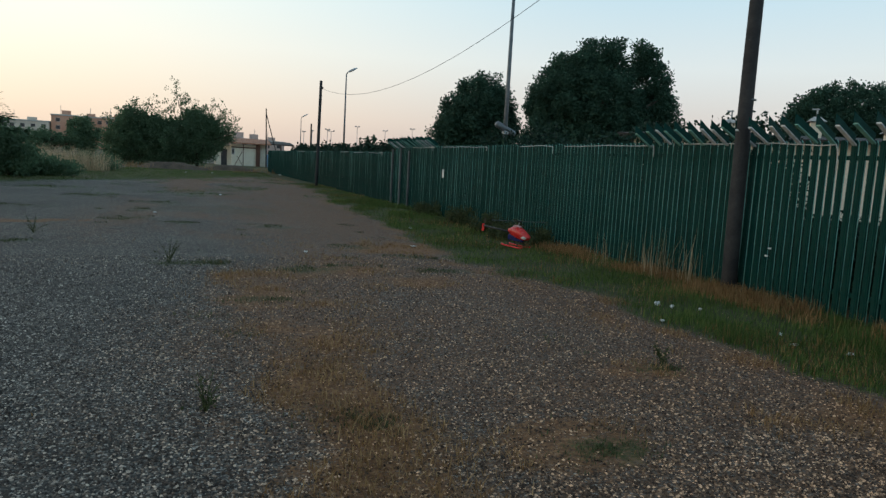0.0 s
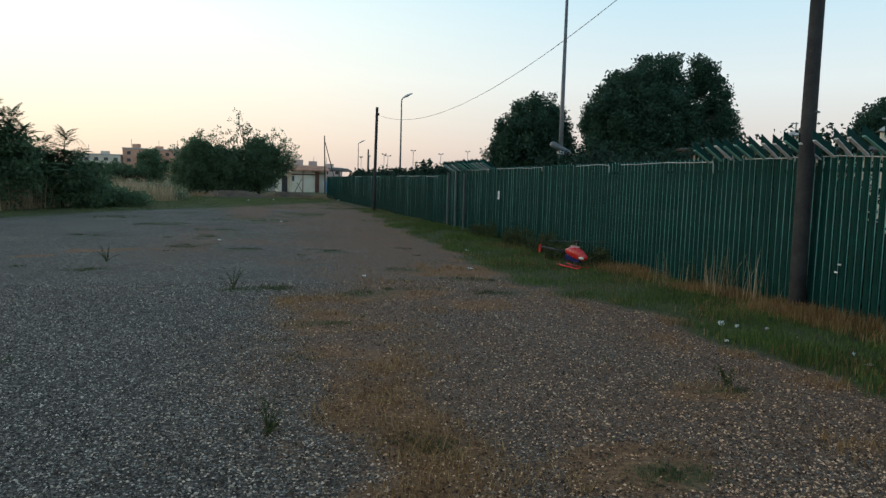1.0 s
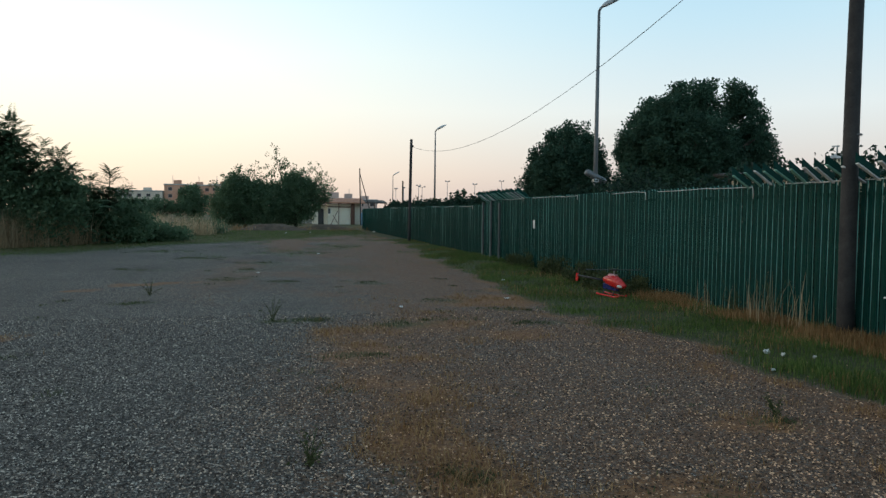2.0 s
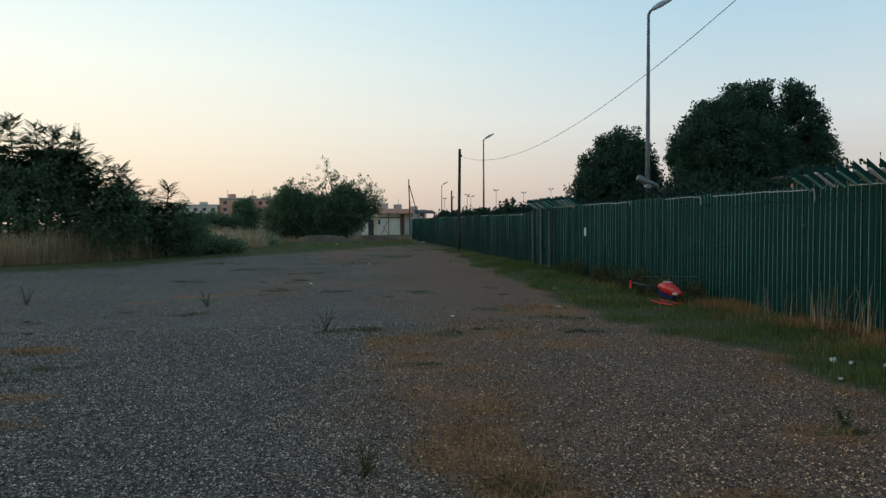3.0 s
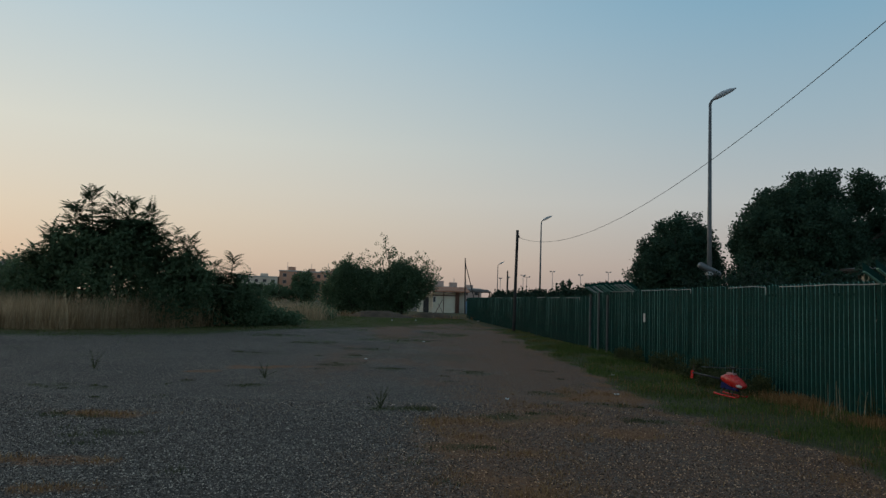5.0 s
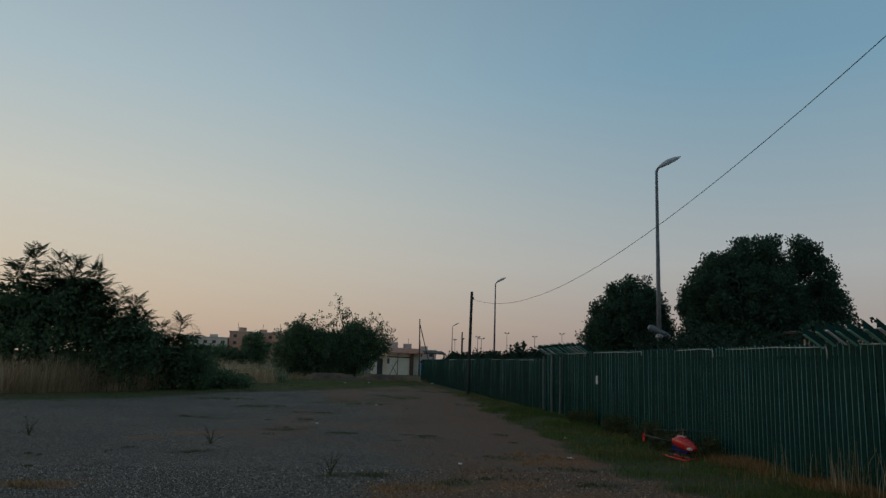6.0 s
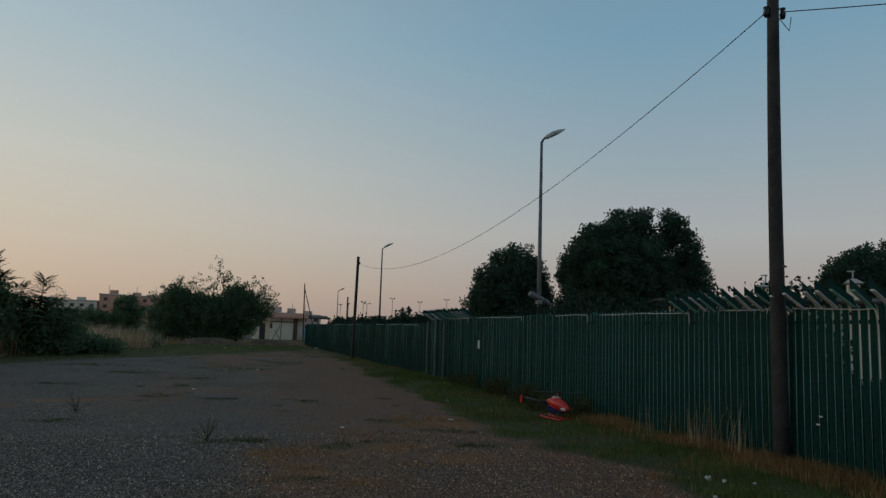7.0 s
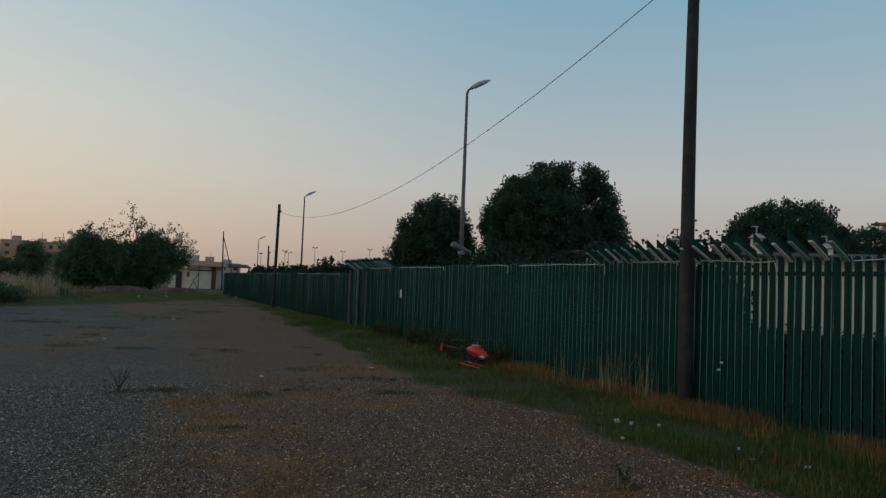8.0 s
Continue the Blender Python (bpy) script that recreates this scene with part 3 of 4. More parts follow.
lamp1 = street_lamp(10.16, 22.0, 8.3, 0.95, "grey steel street lamp behind the fence, unlit")
part("flood_housing", tube([(-0.35, 0.0, 3.02), (-0.3, 0, 3.0), (0.3, 0.0, 2.72), (0.36, 0, 2.69)], [0.08, 0.11, 0.11, 0.07], 12), M_LAMPGREY, lamp1, "grey cylindrical floodlight on the mast", smooth=True)
part("clamp", box(-0.09, 0.09, -0.09, 0.09, 2.68, 2.8, 0.01), M_GALV, lamp1)
street_lamp(11.7, 55.0, 8.0, 0.95, "grey steel street lamp beyond the fence, unlit")
street_lamp(16.7, 110.0, 7.3, 1.2, "distant grey steel street lamp, unlit")

# ---- trees and shrubs ----
def clumps(cells, count, spread, rnd, shell=0.75):
    """Centres of leaf clumps, most of them near the skin of the ellipsoids (x, y, z, rx, ry, rz)."""
    vol = np.array([c[3] * c[4] * c[5] for c in cells]) ** 0.67
    pick = rnd.choice(len(cells), count, p=vol / vol.sum())
    c = np.array(cells)[pick]
    d = rnd.normal(size=(count, 3))
    d /= np.linalg.norm(d, axis=1)[:, None]
    r = shell + (1 - shell) * rnd.random(count) ** 0.5
    r = np.where(rnd.random(count) < 0.25, r * rnd.random(count), r)
    return c[:, :3] + d * c[:, 3:] * r[:, None] + rnd.normal(size=(count, 3)) * spread, d


def leaf_cloud(centres, per, radius, size, rnd):
    """Folded leaves scattered round the centres: two quads a leaf, sharing the midrib."""
    n = len(centres) * per
    p = np.repeat(centres, per, 0) + np.clip(rnd.normal(size=(n, 3)), -1.5, 1.5) * radius * 0.44
    a = rnd.normal(size=(n, 3)) + np.array([0, 0, -0.25])
    a /= np.linalg.norm(a, axis=1)[:, None]
    b = np.cross(a, rnd.normal(size=(n, 3)))
    b /= np.linalg.norm(b, axis=1)[:, None]
    c = np.cross(a, b)
    s = (size * (0.6 + 0.8 * rnd.random(n)))[:, None]
    v = np.stack([p, p + s * (0.5 * a + 0.33 * b + 0.1 * c), p + s * a, p + s * (0.5 * a - 0.33 * b + 0.1 * c)], 1).reshape(-1, 3)
    f = np.arange(n)[:, None] * 4
    return v, np.concatenate([f + np.array([0, 1, 2]), f + np.array([0, 2, 3])])


def tree(name, x, y, cells, trunk_r, leaf, count, per, mat, label, category="tree", seed=1, clump=0.45, twigs=14, sprigs=()):
    rnd = np.random.default_rng(seed)
    t = thing(name, x, y, 0, label, category)
    low = min(c[2] - c[5] for c in cells)
    top = max(c[2] + c[5] * 0.5 for c in cells)
    pts = [(0, 0, -0.2), (0.03, 0.02, low * 0.6 + 0.2), (0.1, -0.05, (low + top) * 0.5), (0.05, 0, top)]
    part("trunk", tube(pts, [trunk_r * 1.25, trunk_r, trunk_r * 0.65, trunk_r * 0.15], 10), M_BARK, t, smooth=True)
    for k in range(twigs):
        c = cells[int(rnd.integers(len(cells)))]
        d = rnd.normal(size=3)
        d /= np.linalg.norm(d)
        tip = np.array(c[:3]) + d * np.array(c[3:]) * 0.95
        z0 = low * 0.6 + 0.2 + (min(tip[2], top) - low * 0.6 - 0.2) * 0.35
        mid = (np.array([0.05, 0, z0]) * 0.45 + tip * 0.55) + np.array([0, 0, 0.12])
        part("limb", tube([(0.05, 0, max(z0, 0.1)), tuple(mid), tuple(tip)], [trunk_r * 0.45, trunk_r * 0.25, 0.012], 6), M_BARK, t, smooth=True)
    core = [(*c[:3], c[3] * 0.95, c[4] * 0.95, c[5] * 0.95) for c in cells]
    cen, _ = clumps(core, int(count * 0.8), 0.06, rnd)
    tufts, way_out = clumps(cells, max(count // 9, 6), 0.1, rnd, 0.9)
    tufts = tufts + way_out * rnd.random((len(tufts), 1)) * 0.1 * clump + np.array([0, 0, 0.06 * clump])
    tufts = np.repeat(tufts, 4, 0) + rnd.normal(size=(len(tufts) * 4, 3)) * 0.2 * clump
    tips = [np.array(p) + rnd.normal(size=3) * 0.16 * (k + 1) ** 0.5 for p in sprigs for k in range(8)]
    for p in sprigs:
        part("sprig", tube([(p[0] * 0.5, p[1], p[2] * 0.55), (p[0] * 0.85, p[1], p[2] * 0.8), p], [0.05, 0.035, 0.012], 5), M_BARK, t, smooth=True)
    v, f = leaf_cloud(np.concatenate([c[c[:, 2] > 0.05] for c in (cen, tufts)]), per, clump, leaf, rnd)
    if sprigs:
        v2, f2 = leaf_cloud(np.array(tips), 12, 0.32, leaf, rnd)
        v, f = np.concatenate([v, v2]), np.concatenate([f, f2 + len(v)])
    part("crown", mesh_np("crown", v, f), mat, t)
    return t


# lime trees behind the fence: rounded, dense, dark crowns
tree("round_tree", 17.5, 42, [(0, 0, 4.4, 2.45, 2.3, 2.1), (0.2, 0, 5.6, 1.7, 1.7, 1.5), (-0.6, 0.3, 3.4, 2.2, 2.1, 1.6), (1.0, -0.2, 4.0, 1.6, 1.6, 1.7), (0.3, 0, 2.2, 1.9, 1.8, 1.5)],
     0.22, 0.15, 1900, 32, M_LEAF, "round dense dark green tree behind the fence", seed=11)
tree("broad_tree", 23.6, 38, [(-1.0, 0, 5.4, 3.2, 3.0, 3.0), (-0.2, 0, 7.9, 1.45, 1.6, 1.7), (-1.7, 0, 7.1, 1.5, 1.6, 1.4), (-2.9, 0.3, 5.4, 1.5, 1.7, 1.9), (3.75, 0.5, 6.3, 1.55, 1.7, 2.5), (3.4, 0.5, 8.6, 0.75, 0.9, 1.1), (4.5, 0.4, 5.0, 1.35, 1.6, 2.2), (-0.2, 0, 3.2, 4.2, 3.0, 2.0), (-3.5, 0, 3.6, 1.2, 1.4, 1.2), (4.8, 0.3, 3.2, 1.6, 1.4, 1.0), (2.0, 0, 4.6, 1.4, 1.6, 2.0)],
     0.4, 0.15, 4400, 32, M_LEAF, "broad dark green lime tree with two rounded tops", seed=12)
tree("round_tree", 40.5, 35, [(0, 0, 5.5, 4.0, 3.5, 2.6), (-2.0, 0, 4.5, 2.6, 2.6, 2.2), (3.0, 0, 4.6, 3.0, 2.6, 2.0), (0.5, 0, 3.0, 4.5, 3.0, 2.0), (6.5, 1, 4.2, 2.0, 2, 2.0)],
     0.35, 0.17, 3500, 32, M_LEAF, "wide dark green tree behind the house", seed=13)
tree("low_tree", 50.5, 36, [(-0.6, 0, 4.2, 1.5, 2.2, 3.0), (2.6, 0, 3.8, 1.5, 2.0, 2.9), (5.9, 0, 3.6, 2.6, 2.0, 3.2), (2.0, 0, 2.4, 4.5, 2.0, 2.2)],
     0.25, 0.19, 1400, 28, M_LEAF, "low ragged dark green trees behind the house", seed=14)


def hedge(x0, x1, y0, y1, height, count, seed, label, leaf=0.095):
    rnd = np.random.default_rng(seed)
    h = thing("hedge", (x0 + x1) / 2, (y0 + y1) / 2, 0, label, "hedge", "hedges behind the fence")
    cx, cy = (x1 - x0) / 2, (y1 - y0) / 2
    cells = []
    n = max(3, int(max(cx, cy) * 2 / 0.9))
    for k in range(n):
        u = -1 + 2 * (k + 0.5) / n
        px, py = (0, u * cy) if cy > cx else (u * cx, 0)
        hh = height * (0.9 + 0.16 * rnd.random())
        cells.append((px, py, hh * 0.5, min(cx, 0.9) + 0.1, min(cy, 0.9) + 0.1, hh * 0.5))
        if k % 3 == 0:
            part("stem", tube([(px, py, -0.1), (px + 0.05, py, hh * 0.5), (px, py + 0.05, hh * 0.8)], [0.05, 0.035, 0.01], 6), M_BARK, h)
    cen, _ = clumps(cells, count, 0.08, rnd, 0.7)
    v, f = leaf_cloud(cen[cen[:, 2] > 0.05], 26, 0.3, leaf, rnd)
    part("foliage", mesh_np("foliage", v, f), M_HEDGE, h)
    return h


hedge(8.6, 10.2, 9.6, 21.0, 2.55, 1500, 31, "dense dark hedge just behind the fence")
hedge(8.2, 9.6, 24.6, 60.0, 2.28, 4200, 32, "long dark hedge behind the fence", 0.15)
hedge(10.6, 14.6, 14.0, 15.4, 2.15, 1500, 34, "dark hedge in front of the beige house")
hedge(12.3, 25.3, 12.9, 13.9, 0.6, 700, 35, "low dark hedge in front of the beige house").matrix_basis = pose(18.8, 13.4, 0, 0, 0, -40)
hedge(7.9, 9.0, 2.6, 9.5, 1.0, 1300, 36, "low clipped dark hedge behind the fence")


def frond(rnd, origin, az, rise_, length, pairs, leaf):
    """A pinnate leaf: leaflets in pairs along a drooping midrib. Returns quads."""
    out = []
    ca, sa = math.cos(az), math.sin(az)
    for k in range(pairs + 1):
        u = (k + 1) / (pairs + 1)
        r = length * u
        z = rise_ * r - 0.42 * r * u
        p = np.array([origin[0] + ca * r, origin[1] + sa * r, origin[2] + z])
        for s in (-1, 1):
            ll = leaf * (0.65 + 0.6 * math.sin(math.pi * min(u + 0.12, 1))) * rnd.uniform(0.85, 1.15)
            d = np.array([-sa * s * 0.85 + ca * 0.5, ca * s * 0.85 + sa * 0.5, -0.28 + 0.35 * rise_])
            side = np.array([ca, sa, 0.1]) * ll * 0.4
            out.append((p, p + d * ll * 0.5 + side, p + d * ll, p + d * ll * 0.5 - side))
    return out


def pinnate_tree(x, y, stems, seed, label, cells, count):
    """A thicket of slim stems, each with whorls of long pinnate leaves at its top, over a dense leafy base."""
    rnd = np.random.default_rng(seed)
    t = thing("pinnate_tree", x, y, 0, label, "tree", "pinnate trees")
    quads = []
    for sx, sy, sh in stems:
        bx, by = sx * 0.55, sy * 0.55
        part("stem", tube([(bx, by, -0.15), (bx * 0.6 + sx * 0.4, by * 0.6 + sy * 0.4, sh * 0.55), (sx, sy, sh - 0.25)], [0.06, 0.04, 0.015], 6), M_BARK, t, smooth=True)
        z = sh - 0.2
        for tier in range(7):
            for k in range(11 if tier else 8):
                az = rnd.uniform(0, 2 * math.pi)
                o = (sx + rnd.normal() * 0.08 * (1 + tier), sy + rnd.normal() * 0.08 * (1 + tier), z - tier * 0.25 + rnd.normal() * 0.08)
                quads += frond(rnd, o, az, 1.25 - 0.17 * tier + rnd.normal() * 0.25, rnd.uniform(0.35, 0.55) * (1 + 0.12 * min(tier, 4)), 7, 0.19)
        for b in range(12):
            az, r = rnd.uniform(0, 2 * math.pi), rnd.uniform(0.4, 0.95)
            o = np.array([sx + r * math.cos(az), sy + r * math.sin(az), sh - rnd.uniform(0.8, 2.0)])
            part("limb", tube([(sx * 0.9, sy * 0.9, max(o[2] - 0.7, 0.3)), tuple(o)], [0.02, 0.008], 5), M_BARK, t)
            for k in range(9):
                quads += frond(rnd, o, rnd.uniform(0, 2 * math.pi), rnd.uniform(0.1, 0.9), rnd.uniform(0.35, 0.6), 7, 0.17)
    v = np.array(quads).reshape(-1, 3)
    f = np.arange(len(v)).reshape(-1, 4)
    part("fronds", mesh_np("fronds", v, f), M_LEAF_WEST, t)
    cen, _ = clumps(cells, count, 0.15, rnd, 0.6)
    v, f = leaf_cloud(cen[cen[:, 2] > 0.05], 34, 0.45, 0.15, rnd)
    part("crown", mesh_np("crown", v, f), M_LEAF_WEST, t)
    return t


pinnate_tree(-12.9, 33, [(-0.8, 0, 6.1), (-1.6, 0.3, 5.2), (0.2, 0.2, 5.7), (1.0, -0.2, 5.55), (1.7, 0.3, 5.4), (2.1, 0.1, 4.6), (-2.4, 0, 4.2), (-3.1, 0.4, 3.4), (0.6, 0.6, 5.0), (3.0, 0, 4.4), (3.5, 0.2, 3.9), (3.9, 0.3, 3.4)], 41,
             "thicket of green trees with long pinnate leaves", [(0, 0, 2.2, 2.9, 1.6, 2.2), (1.0, 0, 3.4, 1.5, 1.2, 1.3), (-1.2, 0, 3.0, 1.5, 1.2, 1.4), (3.0, 0, 1.9, 1.8, 1.3, 1.7), (-3.0, 0.3, 1.6, 1.6, 1.3, 1.6)], 1100)
pinnate_tree(-8.3, 36, [(-0.5, 0, 3.05), (0.35, 0.2, 3.45), (-1.5, 0.3, 2.6)], 42,
             "low green shrub with two palm-like leaf tufts", [(0, 0, 1.2, 1.6, 1.2, 1.25), (1.2, 0.6, 0.8, 1.0, 1.0, 0.85), (-1.5, 0, 1.3, 1.4, 1.2, 1.3)], 420)
pinnate_tree(-22.0, 37, [(0, 0, 4.0), (1.5, 0.3, 3.5), (-1.4, 0.2, 3.6), (-3, 0, 4.2), (3, 0, 3.1)], 43,
             "green thicket at the edge of the dry grass", [(0, 0, 1.7, 3.2, 1.6, 1.8), (2.8, 0, 1.4, 2.2, 1.4, 1.5), (-3.0, 0, 1.8, 2.4, 1.4, 1.9)], 620)

tree("shrub", -6.7, 38.5, [(0, 0, 0.5, 1.2, 1.0, 0.6), (0.9, 0.6, 0.35, 0.9, 0.8, 0.4)], 0.03, 0.12, 240, 18, M_LEAF_WEST, "low green shrub at the edge of the dry grass", "shrub", 44, 0.35, 5)
tree("shrub", -4.9, 51.5, [(0, 0, 0.35, 1.0, 0.8, 0.45), (-1.2, 0.4, 0.45, 0.9, 0.8, 0.5)], 0.03, 0.13, 200, 18, M_LEAF_WEST, "low green shrub in front of the dry grass", "shrub", 45, 0.35, 5)
# the group of small trees on the mound, ragged, with bare twigs standing out of its top
tree("ragged_tree", -3.6, 70, [(-1.7, 0, 1.6, 1.5, 1.5, 1.5), (-0.6, 0, 2.6, 1.9, 1.8, 2.2), (-0.6, 0, 3.9, 1.2, 1.2, 1.1), (1.4, 0, 2.2, 1.8, 1.6, 2.0), (0.9, 0, 3.5, 1.0, 1.0, 0.9)],
     0.15, 0.17, 1000, 28, M_LEAF_WEST, "ragged dark green tree on rough ground", seed=51, clump=0.6, twigs=22,
     sprigs=((-1.7, 0, 4.9), (-0.6, 0, 5.5), (0.3, 0, 5.1), (1.0, 0.2, 5.5), (1.6, 0, 4.9), (-2.6, 0, 4.0)))
tree("ragged_tree", 1.2, 71, [(-1.6, 0, 2.2, 1.7, 1.6, 2.1), (0, 0, 2.6, 1.9, 1.8, 2.3), (0.6, 0, 4.2, 1.3, 1.2, 0.9), (1.9, 0, 3.2, 1.2, 1.4, 1.3), (-0.4, 0, 4.4, 0.9, 0.9, 0.7)],
     0.15, 0.17, 850, 28, M_LEAF_WEST, "ragged dark green tree with thin upright branches", seed=52, clump=0.55, twigs=30,
     sprigs=((-1.9, 0, 7.0), (-1.6, 0.1, 6.3), (-2.2, 0, 5.6), (-1.1, 0, 6.0), (-0.5, 0, 6.1), (-0.2, 0, 5.4), (0.6, 0, 5.5), (1.4, 0, 5.7), (2.0, 0, 5.2), (2.7, 0, 5.0), (3.2, 0, 4.4), (3.6, 0.2, 4.0), (3.1, 0, 3.3), (-2.6, 0, 5.0)))
tree("far_tree", -20.4, 170, [(0, 0, 4.0, 2.8, 2.8, 3.8), (1.4, 0, 3.0, 2.2, 2.4, 3.0)], 0.3, 0.45, 240, 22, M_LEAF_WEST, "distant dark green tree before the flats", seed=53, clump=0.8)
tree("far_tree", -27.5, 168, [(0, 0, 2.2, 4.0, 3.0, 2.3), (5, 0, 2.0, 3.0, 3.0, 2.0), (-5, 0, 1.9, 4.0, 3.0, 2.0)], 0.3, 0.45, 300, 22, M_LEAF_WEST, "distant low green trees before the flats", seed=54, clump=0.8)


# ---- earth mounds ----
def mound(x, y, sx, sy, h, seed, label, rz=0.0):
    n = 26
    u, v = np.meshgrid(np.linspace(-1, 1, n), np.linspace(-1, 1, n))
    r = np.hypot(u, v)
    z = h * step(1.0, 0.05, r) * (0.6 + 0.8 * fbm(u * 2.4 + seed, v * 2.4, seed)) - 0.06
    verts = np.stack([u.ravel() * sx, v.ravel() * sy, z.ravel()], 1)
    i = np.arange(n * n).reshape(n, n)
    f = np.stack([i[:-1, :-1].ravel(), i[:-1, 1:].ravel(), i[1:, 1:].ravel(), i[1:, :-1].ravel()], 1)
    ob = part("earth_mound", mesh_np("earth_mound", verts, f, True), M_SOIL)
    ob.matrix_basis = pose(x, y, 0, 0, 0, rz)
    return tagged(ob, label, "mound", "earth mounds")


mound(-0.8, 62, 4.0, 2.6, 0.62, 3, "brown mound of bare soil")
mound(3.8, 66, 3.4, 2.4, 0.55, 8, "brown mound of bare soil with rubble")
mound(-6.2, 60, 2.6, 2.4, 0.8, 5, "low mound of soil under dry grass")

# ---- buildings ----
def window(parent, x0, x1, z0, z1, y, sill=True):
    """A pane set back in its frame, on a wall that faces -y."""
    w = part("window", box(x0, x1, y - 0.03, y + 0.02, z0, z1), M_GLASS, parent)
    bm = bmesh.new()
    t = 0.07
    add_box(bm, x0 - t, x0, y - 0.06, y + 0.02, z0 - t, z1 + t)
    add_box(bm, x1, x1 + t, y - 0.06, y + 0.02, z0 - t, z1 + t)
    add_box(bm, x0, x1, y - 0.06, y + 0.02, z1, z1 + t)
    add_box(bm, x0, x1, y - 0.06, y + 0.02, z0 - t, z0)
    part("frame", bm, M_CONC, w)
    return w


shed = thing("shed", 7.0, 91, 0, "low cream shed with a sloping terracotta roof and brown pillar", "shed")
part("wall", box(-1.5, 1.42, 0, 3.5, -0.2, 2.6, 0.02), M_WHITEWALL, shed)
part("wall", box(1.9, 2.75, 0.6, 3.5, -0.2, 2.7, 0.02), M_WHITEWALL, shed)
part("wall", box(-3.3, -1.5, 1.0, 3.5, -0.2, 2.4, 0.02), M_WHITEWALL, shed)
part("pillar", box(1.42, 1.9, -0.3, 0.6, -0.1, 2.7, 0.02), M_BROWN, shed, "reddish brown pillar")
part("pillar", box(-0.17, -0.08, -0.42, -0.33, -0.1, 2.6, 0.01), M_BROWN, shed)
part("doorway", box(-2.65, -1.95, 0.94, 1.02, -0.1, 1.95, 0.01), M_GLASS, shed, "dark doorway")
part("lintel", box(-1.5, 1.42, -0.04, 0.0, 2.15, 2.3, 0.01), M_BROWN, shed)
window(shed, -1.42, -1.2, 1.4, 2.0, 0.0)


def sloping_roof(x0, x1, z0, z1, y0, y1, thick):
    """A pitched slab of roof with rounded tile ridges across it."""
    bm = bmesh.new()
    n = int((x1 - x0) / 0.2)
    rows = [[bm.verts.new((x0 + (x1 - x0) * k / n, y, z + (0.035 if k % 2 else 0.0))) for k in range(n + 1)] for y, z in ((y0, z0), (y1, z1), (y1, z1 - thick), (y0, z0 - thick))]
    for a, b in zip(rows, rows[1:] + rows[:1]):
        for k in range(n):
            bm.faces.new((a[k], a[k + 1], b[k + 1], b[k]))
    for k in (0, n):
        bm.faces.new([r[k] for r in rows])
    bmesh.ops.recalc_face_normals(bm, faces=bm.faces)
    return bm


part("roof", sloping_roof(-3.1, 3.2, 2.78, 3.4, -0.7, 3.8, 0.14), M_TERRA, shed)
part("roof", sloping_roof(3.2, 6.1, 2.85, 3.2, 0.2, 3.8, 0.14), M_DARKROOF, shed, "dark tiled lean-to roof")
part("post", box(5.8, 5.95, 0.3, 0.45, -0.2, 2.75, 0.01), M_BROWN, shed)
part("post", box(4.4, 4.55, 0.3, 0.45, -0.2, 2.75, 0.01), M_BROWN, shed)
part("prop", tube([(-1.2, -1.2, -0.05), (-0.3, -0.9, 1.7)], 0.04, 6), M_BROWN, shed)
part("prop", tube([(-0.2, -1.3, -0.05), (-0.9, -0.9, 1.2)], 0.035, 6), M_BROWN, shed)
tank = thing("water_tank", 9.95, 90.2, 0, "pale blue plastic tank beside the shed", "tank")
part("body", tube([(0, 0, -0.05), (0, 0, 0.06), (0, 0, 1.35), (0, 0, 1.5), (0, 0, 1.56)], [0.4, 0.45, 0.45, 0.34, 0.15], 18), M_BLUE, tank, smooth=True)
part("cap", tube([(0, 0, 1.55), (0, 0, 1.63)], 0.13, 12), M_BLACKP, tank)
low = thing("outbuilding", 4.0, 97, 0, "low outbuilding with a worn orange roof", "outbuilding")
part("wall", box(-1.6, 2.2, 0, 3, -0.2, 1.9, 0.02), M_CONC, low)
part("roof", box(-1.8, 2.5, -0.3, 3.2, 1.9, 2.15, 0.04), M_TERRA, low)
lp = thing("leaning_poles", 8.9, 85, 0, "thin dark pole with a leaning prop", "pole")
part("mast", tube([(0.15, 0, -0.2), (0, 0, 6.8)], [0.09, 0.06], 8), M_POLEW, lp)
part("prop", tube([(1.5, 0.2, 1.0), (0.05, 0, 6.1)], [0.06, 0.05], 8), M_POLEW, lp)

house = thing("house", 17.8, 16.9, 0, "beige single-storey house with a dark roof and white chimneys", "house", rz=-40)
part("wall", box(-5, 13, 0, 7, -0.2, 2.85, 0.02), M_BEIGE, house)
bm = bmesh.new()
vs = [bm.verts.new(p) for p in ((-5.5, -0.5, 2.92), (13.5, -0.5, 2.92), (13.5, 7.5, 2.92), (-5.5, 7.5, 2.92), (-4.5, 3.5, 3.25), (12.5, 3.5, 3.25), (-5.5, -0.5, 2.85), (13.5, -0.5, 2.85), (13.5, 7.5, 2.85), (-5.5, 7.5, 2.85))]
for q in ((0, 1, 5, 4), (1, 2, 5), (2, 3, 4, 5), (3, 0, 4), (6, 7, 1, 0), (7, 8, 2, 1), (8, 9, 3, 2), (9, 6, 0, 3), (9, 8, 7, 6)):
    bm.faces.new([vs[k] for k in q])
part("roof", bm, M_DARKROOF, house)
